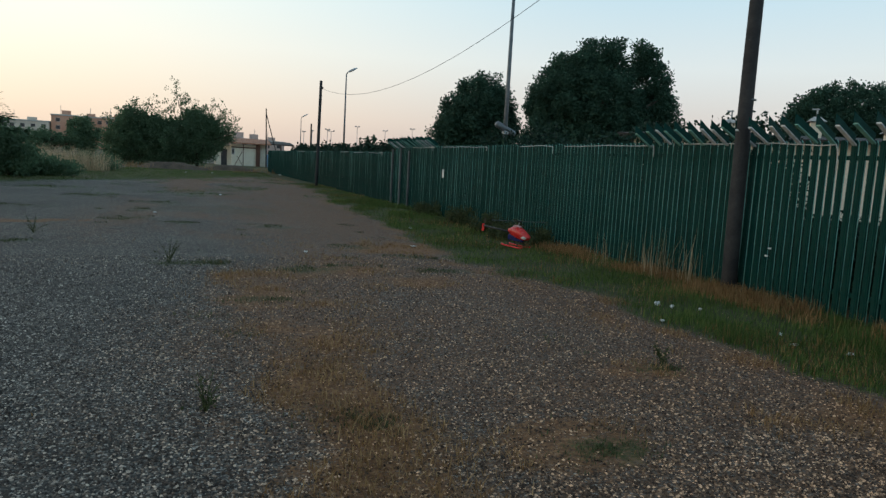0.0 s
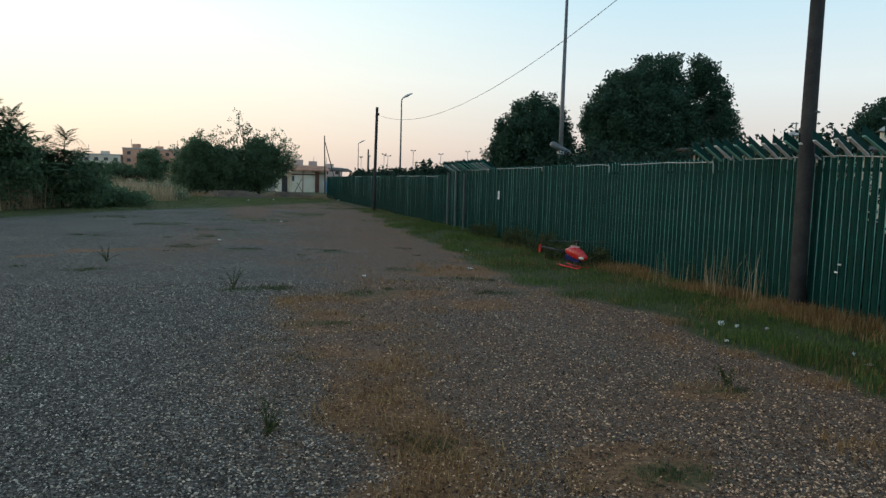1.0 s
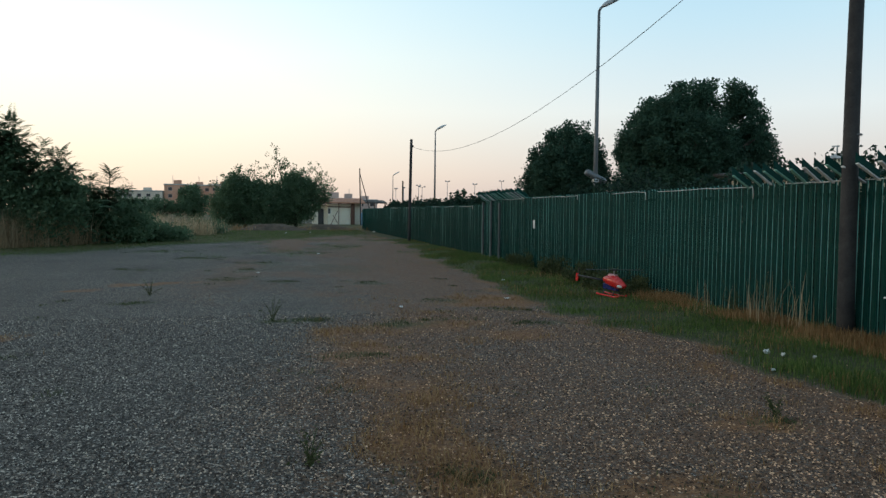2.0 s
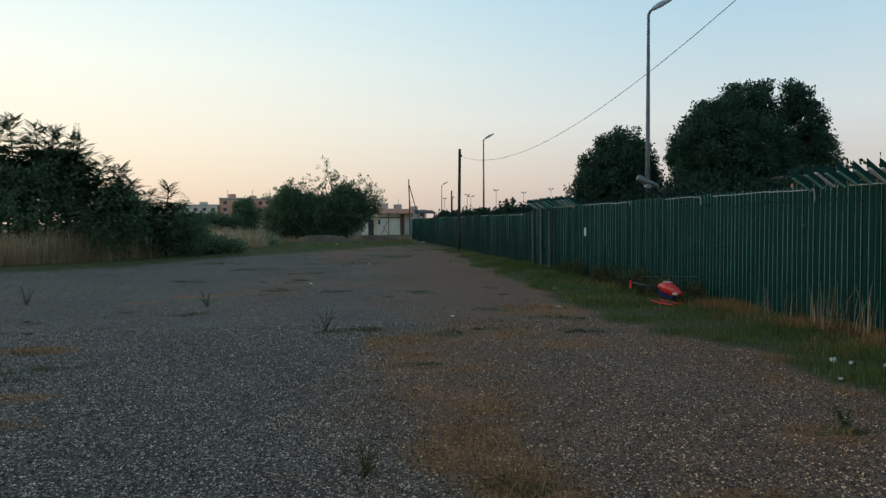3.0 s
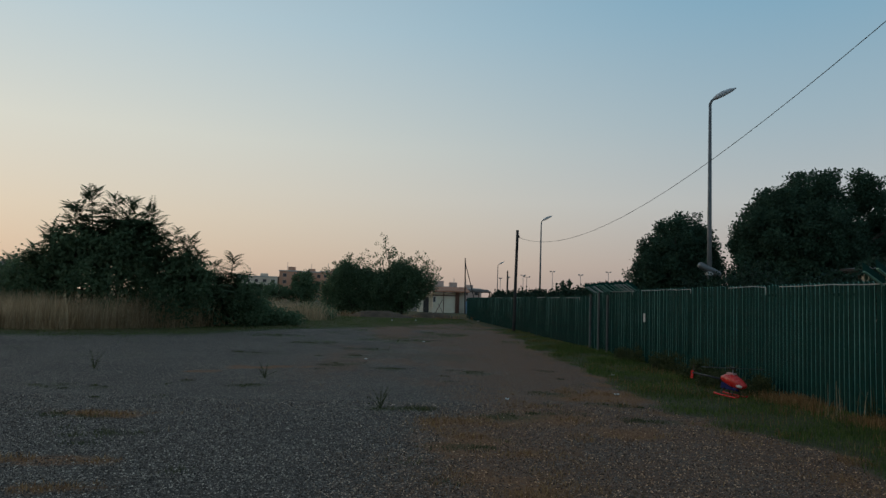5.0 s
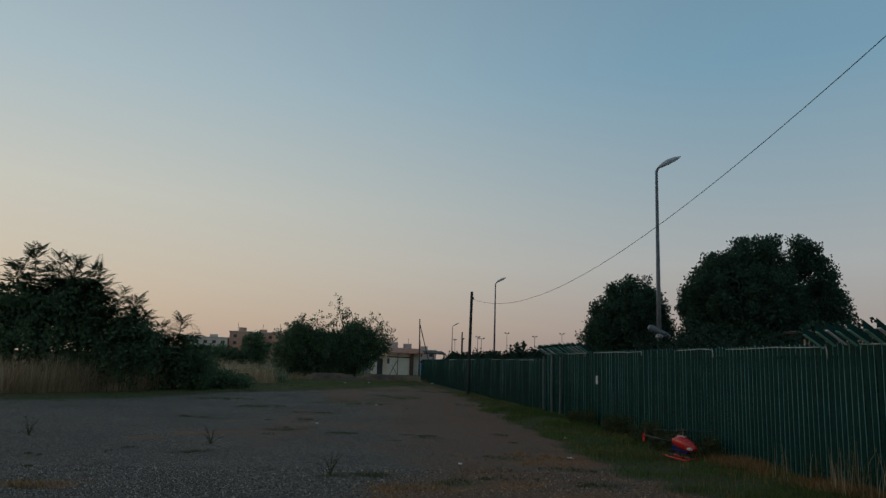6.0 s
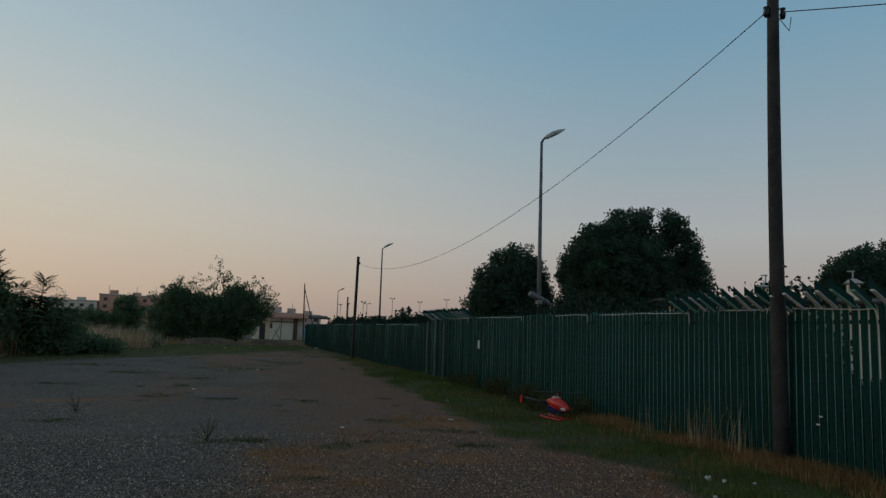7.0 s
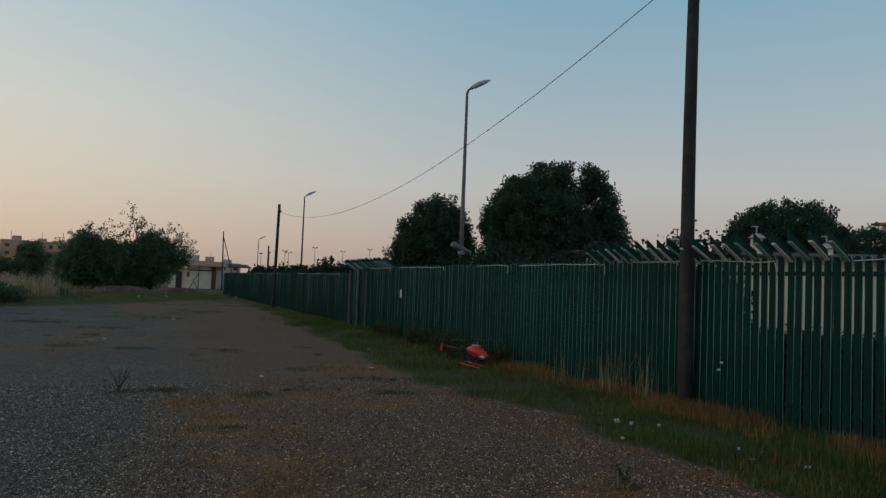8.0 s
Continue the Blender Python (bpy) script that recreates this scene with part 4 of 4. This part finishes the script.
for cx, cz in ((-2.04, 3.64), (0.5, 3.77), (2.63, 3.47)):
    ch = part("chimney", box(cx - 0.17, cx + 0.17, 1.3, 1.65, 2.5, cz - 0.2, 0.015), M_WHITEWALL, house, "white rendered chimney")
    bm = bmesh.new()
    bmesh.ops.create_cone(bm, cap_ends=True, segments=4, radius1=0.4, radius2=0.12, depth=0.16, matrix=pose(cx, 1.475, cz - 0.1, 0, 0, 45))
    part("cap", bm, M_CONC, ch)
    part("finial", tube([(cx, 1.475, cz - 0.05), (cx, 1.475, cz + 0.25)], 0.025, 6), M_GALV, ch)
    part("vane", box(cx - 0.16, cx + 0.06, 1.46, 1.49, cz + 0.2, cz + 0.24), M_GALV, ch)

pinkb = thing("pink_villa", 141.5, 92, 0, "pink block with a projecting red-brown roof", "building")
part("wall", box(-4, 14, 0, 4, -0.2, 17.0, 0.05), M_PINK, pinkb)
part("roof", box(-5.5, 15.5, -1.5, 5, 17.0, 17.5, 0.1), M_TERRA, pinkb)
for k in range(4):
    for j in range(5):
        window(pinkb, -2.5 + 3.6 * k, -1.2 + 3.6 * k, 2.0 + 3.1 * j, 3.7 + 3.1 * j, 0.0)


def flats(x, y, width, storeys, wallm, label, seed, depth=12):
    """A block of flats: storeys with rows of windows, some with balconies, a parapet and roof housings."""
    r = random.Random(seed)
    b = thing("flats", x, y, 0, label, "flats", "distant flats")
    h = storeys * 2.8 + 0.4
    part("wall", box(0, width, 0, depth, -0.5, h, 0.05), wallm, b)
    part("parapet", box(-0.2, width + 0.2, -0.2, depth, h, h + 0.5, 0.05), M_CONC, b)
    n = max(2, int(width / 3.2))
    for j in range(storeys):
        for k in range(n):
            cx = width * (k + 0.5) / n
            window(b, cx - 0.7, cx + 0.7, 2.8 * j + 1.0, 2.8 * j + 2.3, 0.0)
            if r.random() < 0.4:
                bal = part("balcony", box(cx - 1.3, cx + 1.3, -1.3, -0.02, 2.8 * j + 0.1, 2.8 * j + 0.3, 0.03), M_CONC, b)
                part("parapet", box(cx - 1.3, cx + 1.3, -1.3, -1.18, 2.8 * j + 0.3, 2.8 * j + 1.1, 0.02), wallm, bal)
    for k in range(max(1, int(width / 9))):
        cx = r.uniform(1.5, width - 2.5)
        part("roof_housing", box(cx - 1.4, cx + 1.4, 3, 6, h + 0.4, h + r.uniform(1.4, 2.6), 0.05), wallm, b)
    part("aerial", tube([(width * 0.3, 4, h), (width * 0.3, 4, h + 4)], 0.09, 5), M_GALV, b)
    return b


flats(-64, 300, 17, 3, M_FLATPALE, "distant pale block of flats", 1)
flats(-46.5, 302, 9, 4, M_ORANGE, "distant orange-brown block of flats", 2)
flats(-36.5, 306, 8, 4, M_ORANGE, "distant orange-brown block of flats", 3)
flats(-29.0, 298, 9, 4, M_ORANGE, "distant orange-brown block of flats with a tower", 4)
flats(14, 250, 7, 2, M_GREYBLD, "distant dusty pink block among roofs", 5)
flats(21.5, 255, 6, 2, M_GREYBLD, "distant dusty pink block among roofs", 6)
flats(27, 270, 8, 2, M_GREYBLD, "distant dusty pink block of flats", 7)
flats(-44, 62, 14, 1, M_GREYBLD, "low grey building beyond the thicket", 8, 8)
for lx, lh, span in ((23.4, 6.6, 0.5), (25.1, 6.85, 0.4), (28.3, 7.4, 0.9), (29.1, 7.1, 1.3), (34.65, 8.4, 0.9), (40.8, 7.9, 0.9), (46.9, 8.7, 1.0)):
    p = thing("floodlight_mast", lx, 150, 0, "thin pale distant floodlight mast", "light mast", "distant masts")
    part("mast", tube([(0, 0, -0.2), (0, 0, lh)], [0.08, 0.05], 6), M_MAST, p)
    part("crossbar", tube([(-span * 0.5, 0, lh), (span * 0.5, 0, lh)], 0.05, 6), M_MAST, p)
    for side in (-0.42, 0.42):
        part("lamp_head", box(side * span - 0.16, side * span + 0.16, -0.2, 0.12, lh, lh + 0.22, 0.03), M_MAST, p)
pp = thing("utility_pole", 16.6, 100, 0, "thin distant dark pole", "pole", "poles along the fence")
part("shaft", tube([(0, 0, -0.2), (0, 0, 6.1)], [0.13, 0.1], 8), M_POLEW, pp)
tree("far_tree", 37.5, 150, [(-0.7, 0, 6.0, 0.45, 0.45, 0.8), (0.8, 0, 6.1, 0.35, 0.4, 0.7), (-0.3, 0, 4.8, 0.5, 0.5, 1.2)], 0.12, 0.3, 40, 20, M_LEAF, "thin distant tree with a forked top", seed=55, clump=0.3, twigs=4)

# ---- gravel, grass and weeds ----
def gravel(count, seed):
    """Loose stones: small, flattened, uneven octahedra of 1 to 3 cm."""
    rnd = np.random.default_rng(seed)
    n = count * 3
    y = 2.2 + 9.0 * rnd.random(n) ** 1.7
    half = 0.72 * y + 1.2
    x = (rnd.random(n) * 2 - 1) * half + 0.27 * y
    turf, straw, dirt = masks(x, y)
    keep = rnd.random(n) < np.clip(1.05 - 1.1 * turf - 0.42 * straw - 0.3 * dirt, 0.02, 1)
    x, y = x[keep][:count], y[keep][:count]
    n = len(x)
    z = rise(x, y)
    s = 0.0042 + 0.0074 * rnd.random(n) ** 2.2
    unit = np.array([(1, 0, 0), (0, 1, 0), (-1, 0, 0), (0, -1, 0), (0, 0, 0.75), (0, 0, -0.6)], float)
    v = unit[None] * s[:, None, None] * (0.7 + 0.6 * rnd.random((n, 6, 1)))
    v[:, :, 0] *= (0.8 + 0.6 * rnd.random(n))[:, None]
    a = rnd.random(n) * 6.28
    ca, sa = np.cos(a)[:, None], np.sin(a)[:, None]
    vx, vy = v[:, :, 0] * ca - v[:, :, 1] * sa, v[:, :, 0] * sa + v[:, :, 1] * ca
    vz = v[:, :, 2] + 0.35 * vx * rnd.normal(size=n)[:, None] * 0.5
    v = np.stack([vx + x[:, None], vy + y[:, None], vz + (z + s * 0.25)[:, None]], 2).reshape(-1, 3)
    tri = np.array([(0, 1, 4), (1, 2, 4), (2, 3, 4), (3, 0, 4), (1, 0, 5), (2, 1, 5), (3, 2, 5), (0, 3, 5)])
    f = (np.arange(n)[:, None, None] * 6 + tri[None]).reshape(-1, 3)
    me = mesh_np("gravel", v, f)
    me.attributes.new("dust", "FLOAT", "POINT").data.foreach_set("value", np.repeat(np.clip(masks(x, y)[2] * 1.3, 0, 1), 6).astype(np.float32))
    return tagged(part("gravel", me, M_STONE), "loose grey gravel stones on the lot", "gravel", kind="stuff")


gravel(150000, 71)


def blades(name, x, y, height, width, mat, label, category, seed, bend=0.5, lean=0.12, z=None):
    """Curved, tapering grass blades standing at the places given."""
    rnd = np.random.default_rng(seed)
    n = len(x)
    z = rise(x, y) if z is None else z
    h = height * (0.5 + 0.7 * rnd.random(n)) * (0.72 + 0.56 * fbm(x * 0.8, y * 0.8, seed))
    a = rnd.random(n) * 6.283
    dx, dy = np.cos(a), np.sin(a)
    w = width * (0.6 + 0.8 * rnd.random(n))
    b = h * bend * rnd.random(n) + lean * h * rnd.normal(size=n)
    sx, sy = -dy * w, dx * w
    base = np.stack([x, y, z - 0.01], 1)
    mid = base + np.stack([dx * b * 0.35, dy * b * 0.35, h * 0.58], 1)
    tip = base + np.stack([dx * b, dy * b, h], 1)
    sd = np.stack([sx, sy, 0 * sx], 1)
    v = np.stack([base - sd, base + sd, mid - 0.75 * sd, mid + 0.75 * sd, tip], 1).reshape(-1, 3)
    k = np.arange(n)[:, None] * 5
    f = np.concatenate([k + np.array([0, 1, 3]), k + np.array([0, 3, 2]), k + np.array([2, 3, 4])])
    return tagged(part(name, mesh_np(name, v, f), mat), label, category, kind="stuff")


def scatter(n, x0, x1, y0, y1, chance, seed, power=1.0):
    rnd = np.random.default_rng(seed)
    y = y0 + (y1 - y0) * rnd.random(n) ** power
    x = x0 + (x1 - x0) * rnd.random(n)
    keep = rnd.random(n) < chance(x, y)
    return x[keep], y[keep]


def near_fence(x, y):
    e = turf_edge(y) + 1.3 * (fbm(x * 0.9, y * 0.9, 31) - 0.5)
    return step(e - 0.15, e + 0.5, x) * (0.25 + 0.75 * step(0.35, 0.6, fbm(x * 1.1, y * 1.1, 81)))


gx_, gy_ = scatter(150000, 4.0, 7.15, 3.0, 40.0, near_fence, 91, 1.9)
blades("grass", gx_, gy_, 0.075, 0.0035, M_GRASS, "short green grass on the verge along the fence", "grass", 92)
gx_, gy_ = scatter(60000, 4.0, 7.15, 3.0, 26.0, lambda x, y: near_fence(x, y) * step(0.5, 0.65, fbm(x * 0.8, y * 0.8, 83)), 93, 1.6)
blades("grass", gx_, gy_, 0.15, 0.004, M_GRASS, "longer tufts of green grass on the verge", "grass", 94)
gx_, gy_ = scatter(30000, 6.1, 7.15, 3.0, 12.5, lambda x, y: step(6.2, 6.8, x) * step(0.36, 0.56, fbm(x * 1.3, y * 1.3, 84)), 95, 1.2)
blades("dead_grass", gx_, gy_, 0.17, 0.0035, M_RUST, "ochre dead grass at the foot of the fence", "grass", 96, 0.7)
gx_, gy_ = scatter(230, 6.6, 7.1, 7.9, 10.4, lambda x, y: step(0.5, 0.7, fbm(x * 2.2, y * 2.2, 85)), 97)
blades("dead_grass", gx_, gy_, 0.62, 0.005, M_DRY, "tall dry grass stalks against the fence", "grass", 98, 0.25)


gx_, gy_ = scatter(30000, 4.0, 7.15, 3.0, 40.0, lambda x, y: near_fence(x, y) * step(0.4, 0.62, fbm(x * 0.9, y * 0.9, 89)), 107, 1.7)
blades("dead_grass", gx_, gy_, 0.11, 0.003, M_RUST, "dry straw-coloured blades among the verge grass", "grass", 108, 0.7)


def on_lot(x, y):
    turf, straw, dirt = masks(x, y)
    return np.clip(0.95 * straw * (x < turf_edge(y) + 0.2) + 0.04 * dirt, 0, 1) * step(0.45, 0.62, fbm(x * 1.9, y * 1.9, 86))


gx_, gy_ = scatter(150000, -4, 5.6, 2.4, 14, on_lot, 99, 1.5)
blades("dead_grass", gx_, gy_, 0.07, 0.003, M_RUST, "flattened ochre dead grass on the lot", "grass", 100, 1.6)


# small dark tufts on the olive patches of the lot
trnd = np.random.default_rng(130)
tc = np.array([(px + rx * a, py + ry * b) for px, py, rx, ry in GREEN_SPOTS for a, b in trnd.normal(size=(6, 2)) * 0.6] + [(-5 + 9 * a, 5 + 12 * b) for a, b in trnd.random((26, 2))])
tn = trnd.integers(20, 90, len(tc))
spread = np.repeat(0.04 + 0.1 * trnd.random(len(tc)), tn)
tx = np.repeat(tc[:, 0], tn) + trnd.normal(size=tn.sum()) * spread
ty = np.repeat(tc[:, 1], tn) + trnd.normal(size=tn.sum()) * spread
blades("grass", tx, ty, 0.042, 0.004, M_WEED, "small dark green tufts in the gravel", "grass", 131, 0.9)


def lot_green(x, y):
    turf, _, _ = masks(x, y)
    return turf * (x < turf_edge(y)) * (y < 62) * step(20, 26, y)


gx_, gy_ = scatter(190000, -18, 7, 20, 62, lot_green, 101, 0.8)
blades("grass", gx_, gy_, 0.05, 0.007, M_GRASS, "thin patches of low green grass on the lot", "grass", 102)


def meadow(x, y):
    front = np.interp(x, [-40, -13, -8.7, -7, -5.5], [26.5, 27.6, 33.0, 42, 47])
    return step(front - 0.3, front + 1.0, y) * step(-3.8, -5.2, x) * (0.35 + 0.65 * step(0.3, 0.6, fbm(x * 0.7, y * 0.7, 87)))


gx_, gy_ = scatter(150000, -34, -3.8, 26, 50, meadow, 103, 1.6)
blades("tall_dry_grass", gx_, gy_, 1.3, 0.008, M_DRY, "belt of tall straw-coloured dry grass", "grass", 104, 0.9, 0.22)
gx_, gy_ = scatter(5000, -9.0, -3.2, 50, 60, lambda x, y: step(1.0, 0.5, np.hypot((x + 6.3) / 2.2, (y - 56) / 3.5) + 1.2 * (fbm(x * 0.9, y * 0.9, 90) - 0.5)), 105)
blades("tall_dry_grass", gx_, gy_, 0.75, 0.009, M_DRY, "pale dry grass on the low heap", "grass", 106, 0.6)
gx_, gy_ = scatter(2500, -4.5, 8, 57, 70, lambda x, y: step(0.55, 0.65, fbm(x * 0.5, y * 0.5, 88)), 109)
blades("tall_dry_grass", gx_, gy_, 0.4, 0.01, M_RUST, "thin dead grass on the rough ground by the heaps", "grass", 110, 0.6)


def weed(x, y, h, seed, label):
    """An upright weed: stems with small leaves along them."""
    rnd = np.random.default_rng(seed)
    w = thing("weed", x, y, float(rise(x, y)), label, "weed", "weeds on the lot")
    leaves = []
    for k in range(11):
        az, out = rnd.uniform(0, 6.28), rnd.uniform(0.1, 0.5) * h
        tip = np.array([out * math.cos(az), out * math.sin(az), h * rnd.uniform(0.3, 1.0)])
        part("stem", tube([(0, 0, -0.02), tuple(tip * np.array([0.35, 0.35, 0.5])), tuple(tip)], [0.004, 0.003, 0.0015], 5), M_WEED, w)
        for j in range(9):
            u = rnd.uniform(0.1, 1)
            leaves.append(tip * np.array([u ** 1.4, u ** 1.4, u]))
    for k in range(20):
        az, out = rnd.uniform(0, 6.28), rnd.uniform(0, 0.6) * h
        leaves.append(np.array([out * math.cos(az), out * math.sin(az), 0.02 + 0.06 * h]))
    v, f = leaf_cloud(np.array(leaves), 1, 0.03, 0.018 + 0.018 * h, rnd)
    part("leaves", mesh_np("leaves", v, f), M_WEED, w)
    return w


weed(-0.13, 10.5, 0.42, 1, "green upright weed in the gravel")
weed(0.18, 4.4, 0.26, 3, "thin green weed in the gravel")
weed(3.85, 4.85, 0.2, 4, "low green weed among dead grass")
weed(-2.4, 14.0, 0.4, 5, "spindly weed on the lot")
weed(-6.0, 15.0, 0.4, 6, "spindly weed on the lot")
weed(6.9, 8.9, 0.75, 7, "tall spindly weed against the fence")
weed(6.85, 9.6, 0.6, 8, "tall spindly weed against the fence")
for k, (bx, by, bh) in enumerate(((6.8, 13.0, 0.34), (6.75, 15.2, 0.4), (6.85, 17.4, 0.3), (6.8, 20.0, 0.3), (6.6, 14.0, 0.28))):
    tree("bramble", bx, by, [(0, 0, bh * 0.5, 0.34, 0.5, bh * 0.5)], 0.01, 0.05, 120, 16, M_WEED, "dark leafy bramble at the foot of the fence", "bramble", 120 + k, 0.12, 4)


# ---- litter ----
def litter(name, x, y, sx, sy, h, rz, label, seed):
    """A crumpled scrap: a small uneven sheet with folds."""
    rnd = np.random.default_rng(seed)
    n = 6
    u, v = np.meshgrid(np.linspace(-1, 1, n), np.linspace(-1, 1, n))
    z = h * (0.3 + 0.7 * rnd.random((n, n)))
    top = np.stack([u.ravel() * sx + rnd.normal(size=n * n) * sx * 0.12, v.ravel() * sy + rnd.normal(size=n * n) * sy * 0.12, z.ravel()], 1)
    i = np.arange(n * n).reshape(n, n)
    f = np.stack([i[:-1, :-1].ravel(), i[:-1, 1:].ravel(), i[1:, 1:].ravel(), i[1:, :-1].ravel()], 1)
    ob = part(name, mesh_np(name, top, f, True), M_PETAL)
    ob.matrix_basis = pose(x, y, float(rise(x, y)), 0, 0, rz)
    sol = ob.modifiers.new("thickness", "SOLIDIFY")
    sol.thickness = 0.004
    return tagged(ob, label, "litter", "litter")


for k, (lx, ly, a, b, h) in enumerate(((5.4, 7.0, 0.05, 0.035, 0.12), (5.5, 6.85, 0.03, 0.03, 0.1), (4.95, 6.3, 0.04, 0.03, 0.06), (5.7, 6.6, 0.03, 0.02, 0.1), (5.6, 5.13, 0.06, 0.035, 0.05), (5.85, 4.72, 0.06, 0.04, 0.06), (5.8, 5.5, 0.1, 0.02, 0.04), (1.95, 11.7, 0.07, 0.05, 0.06), (4.1, 12.6, 0.06, 0.05, 0.06), (-0.6, 18.6, 0.06, 0.04, 0.05), (1.3, 27.0, 0.07, 0.05, 0.05), (5.1, 16.0, 0.06, 0.05, 0.07), (0.2, 52, 0.12, 0.09, 0.12), (2.0, 54, 0.1, 0.09, 0.1), (6.9, 55, 0.14, 0.12, 0.2))):
    litter("paper_scrap", lx, ly, a * 0.65, b * 0.65, h * 0.7, 37 * k, "small white scrap of litter on the ground", 200 + k)
for k, z in enumerate((0.62, 0.72)):
    tagged(part("white_tag", box(FENCE_X - 0.06, FENCE_X - 0.045, 7.13 - 0.04 * k, 7.18 - 0.04 * k, z, z + 0.022, 0.003), M_PETAL), "white scrap caught on the fence", "litter", "litter")


# ---- model helicopter, set down on the verge ----
def model_helicopter(m):
    h = tagged(new("model_helicopter"), "red remote-controlled model helicopter with red skids on the verge", "helicopter")
    h.matrix_basis = m
    bm = bmesh.new()
    rows = []
    for x, w, zt, zb in ((0.30, 0.015, -0.03, -0.06), (0.26, 0.055, 0.0, -0.1), (0.16, 0.09, 0.07, -0.13), (0.02, 0.1, 0.13, -0.12), (-0.12, 0.07, 0.1, -0.08), (-0.22, 0.03, 0.05, -0.03)):
        c = (zt + zb) / 2
        rows.append([bm.verts.new((x, w * math.cos(a), c + (zt - zb) / 2 * math.sin(a))) for a in (2 * math.pi * k / 14 for k in range(14))])
    for a, b in zip(rows, rows[1:]):
        for k in range(14):
            bm.faces.new((a[k], b[k], b[(k + 1) % 14], a[(k + 1) % 14]))
    bm.faces.new(rows[0])
    bm.faces.new(rows[-1][::-1])
    bmesh.ops.recalc_face_normals(bm, faces=bm.faces)
    body = part("body", bm, M_RED, h, "glossy red canopy", smooth=True)
    bm = bmesh.new()
    bmesh.ops.create_uvsphere(bm, u_segments=14, v_segments=10, radius=1, matrix=Matrix.LocRotScale((0.17, 0, -0.06), None, (0.1, 0.09, 0.05)))
    part("windscreen", bm, M_PETAL, body, "white panel round the nose", smooth=True)
    part("stripe", box(-0.1, 0.06, -0.045, 0.045, 0.085, 0.132, 0.012), M_REDLITE, body, "pale pink top panel")
    part("frame", box(-0.2, 0.14, -0.035, 0.035, -0.17, -0.06, 0.01), M_FRAME, h, "dark blue frame")
    part("tail_boom", tube([(-0.15, 0, -0.02), (-0.85, 0, -0.02)], [0.022, 0.016], 10), M_BLACKP, h, smooth=True)
    fin = box(-0.89, -0.83, -0.004, 0.004, -0.13, 0.02, 0.003)
    part("tail_fin", fin, M_RED, h, "red tail fin")
    tr = part("tail_rotor", box(-0.872, -0.848, 0.03, 0.036, -0.15, 0.13, 0.002), M_BLACKP, h)
    part("hub", tube([(-0.86, 0, -0.01), (-0.86, 0.05, -0.01)], 0.018, 8), M_BLACKP, tr)
    part("mast", tube([(0, 0, 0.1), (0, 0, 0.24)], 0.012, 8), M_GALV, h)
    part("rotor_head", box(-0.05, 0.05, -0.03, 0.03, 0.2, 0.235, 0.008), M_BLACKP, h)
    for s in (-1, 1):
        bl = box(s * 0.05, s * 0.62, -0.03, 0.03, 0.216, 0.222, 0.0025)
        part("rotor_blade", bl, M_BLACKP, h).matrix_basis = pose(0, 0, 0, 0, 0, 70)
        skid = part("skid", tube([(0.24, s * 0.13, -0.24), (0.18, s * 0.13, -0.27), (-0.2, s * 0.13, -0.27), (-0.26, s * 0.13, -0.26)], 0.018, 8), M_RED, h, "red skid", smooth=True)
        for x in (0.1, -0.12):
            part("strut", tube([(x, s * 0.03, -0.15), (x, s * 0.1, -0.2), (x, s * 0.13, -0.27)], 0.01, 8), M_BLACKP, skid, smooth=True)
    return h


model_helicopter(pose(6.1, 12.3, float(rise(6.1, 12.3)) + 0.31, 0, 5, -62))
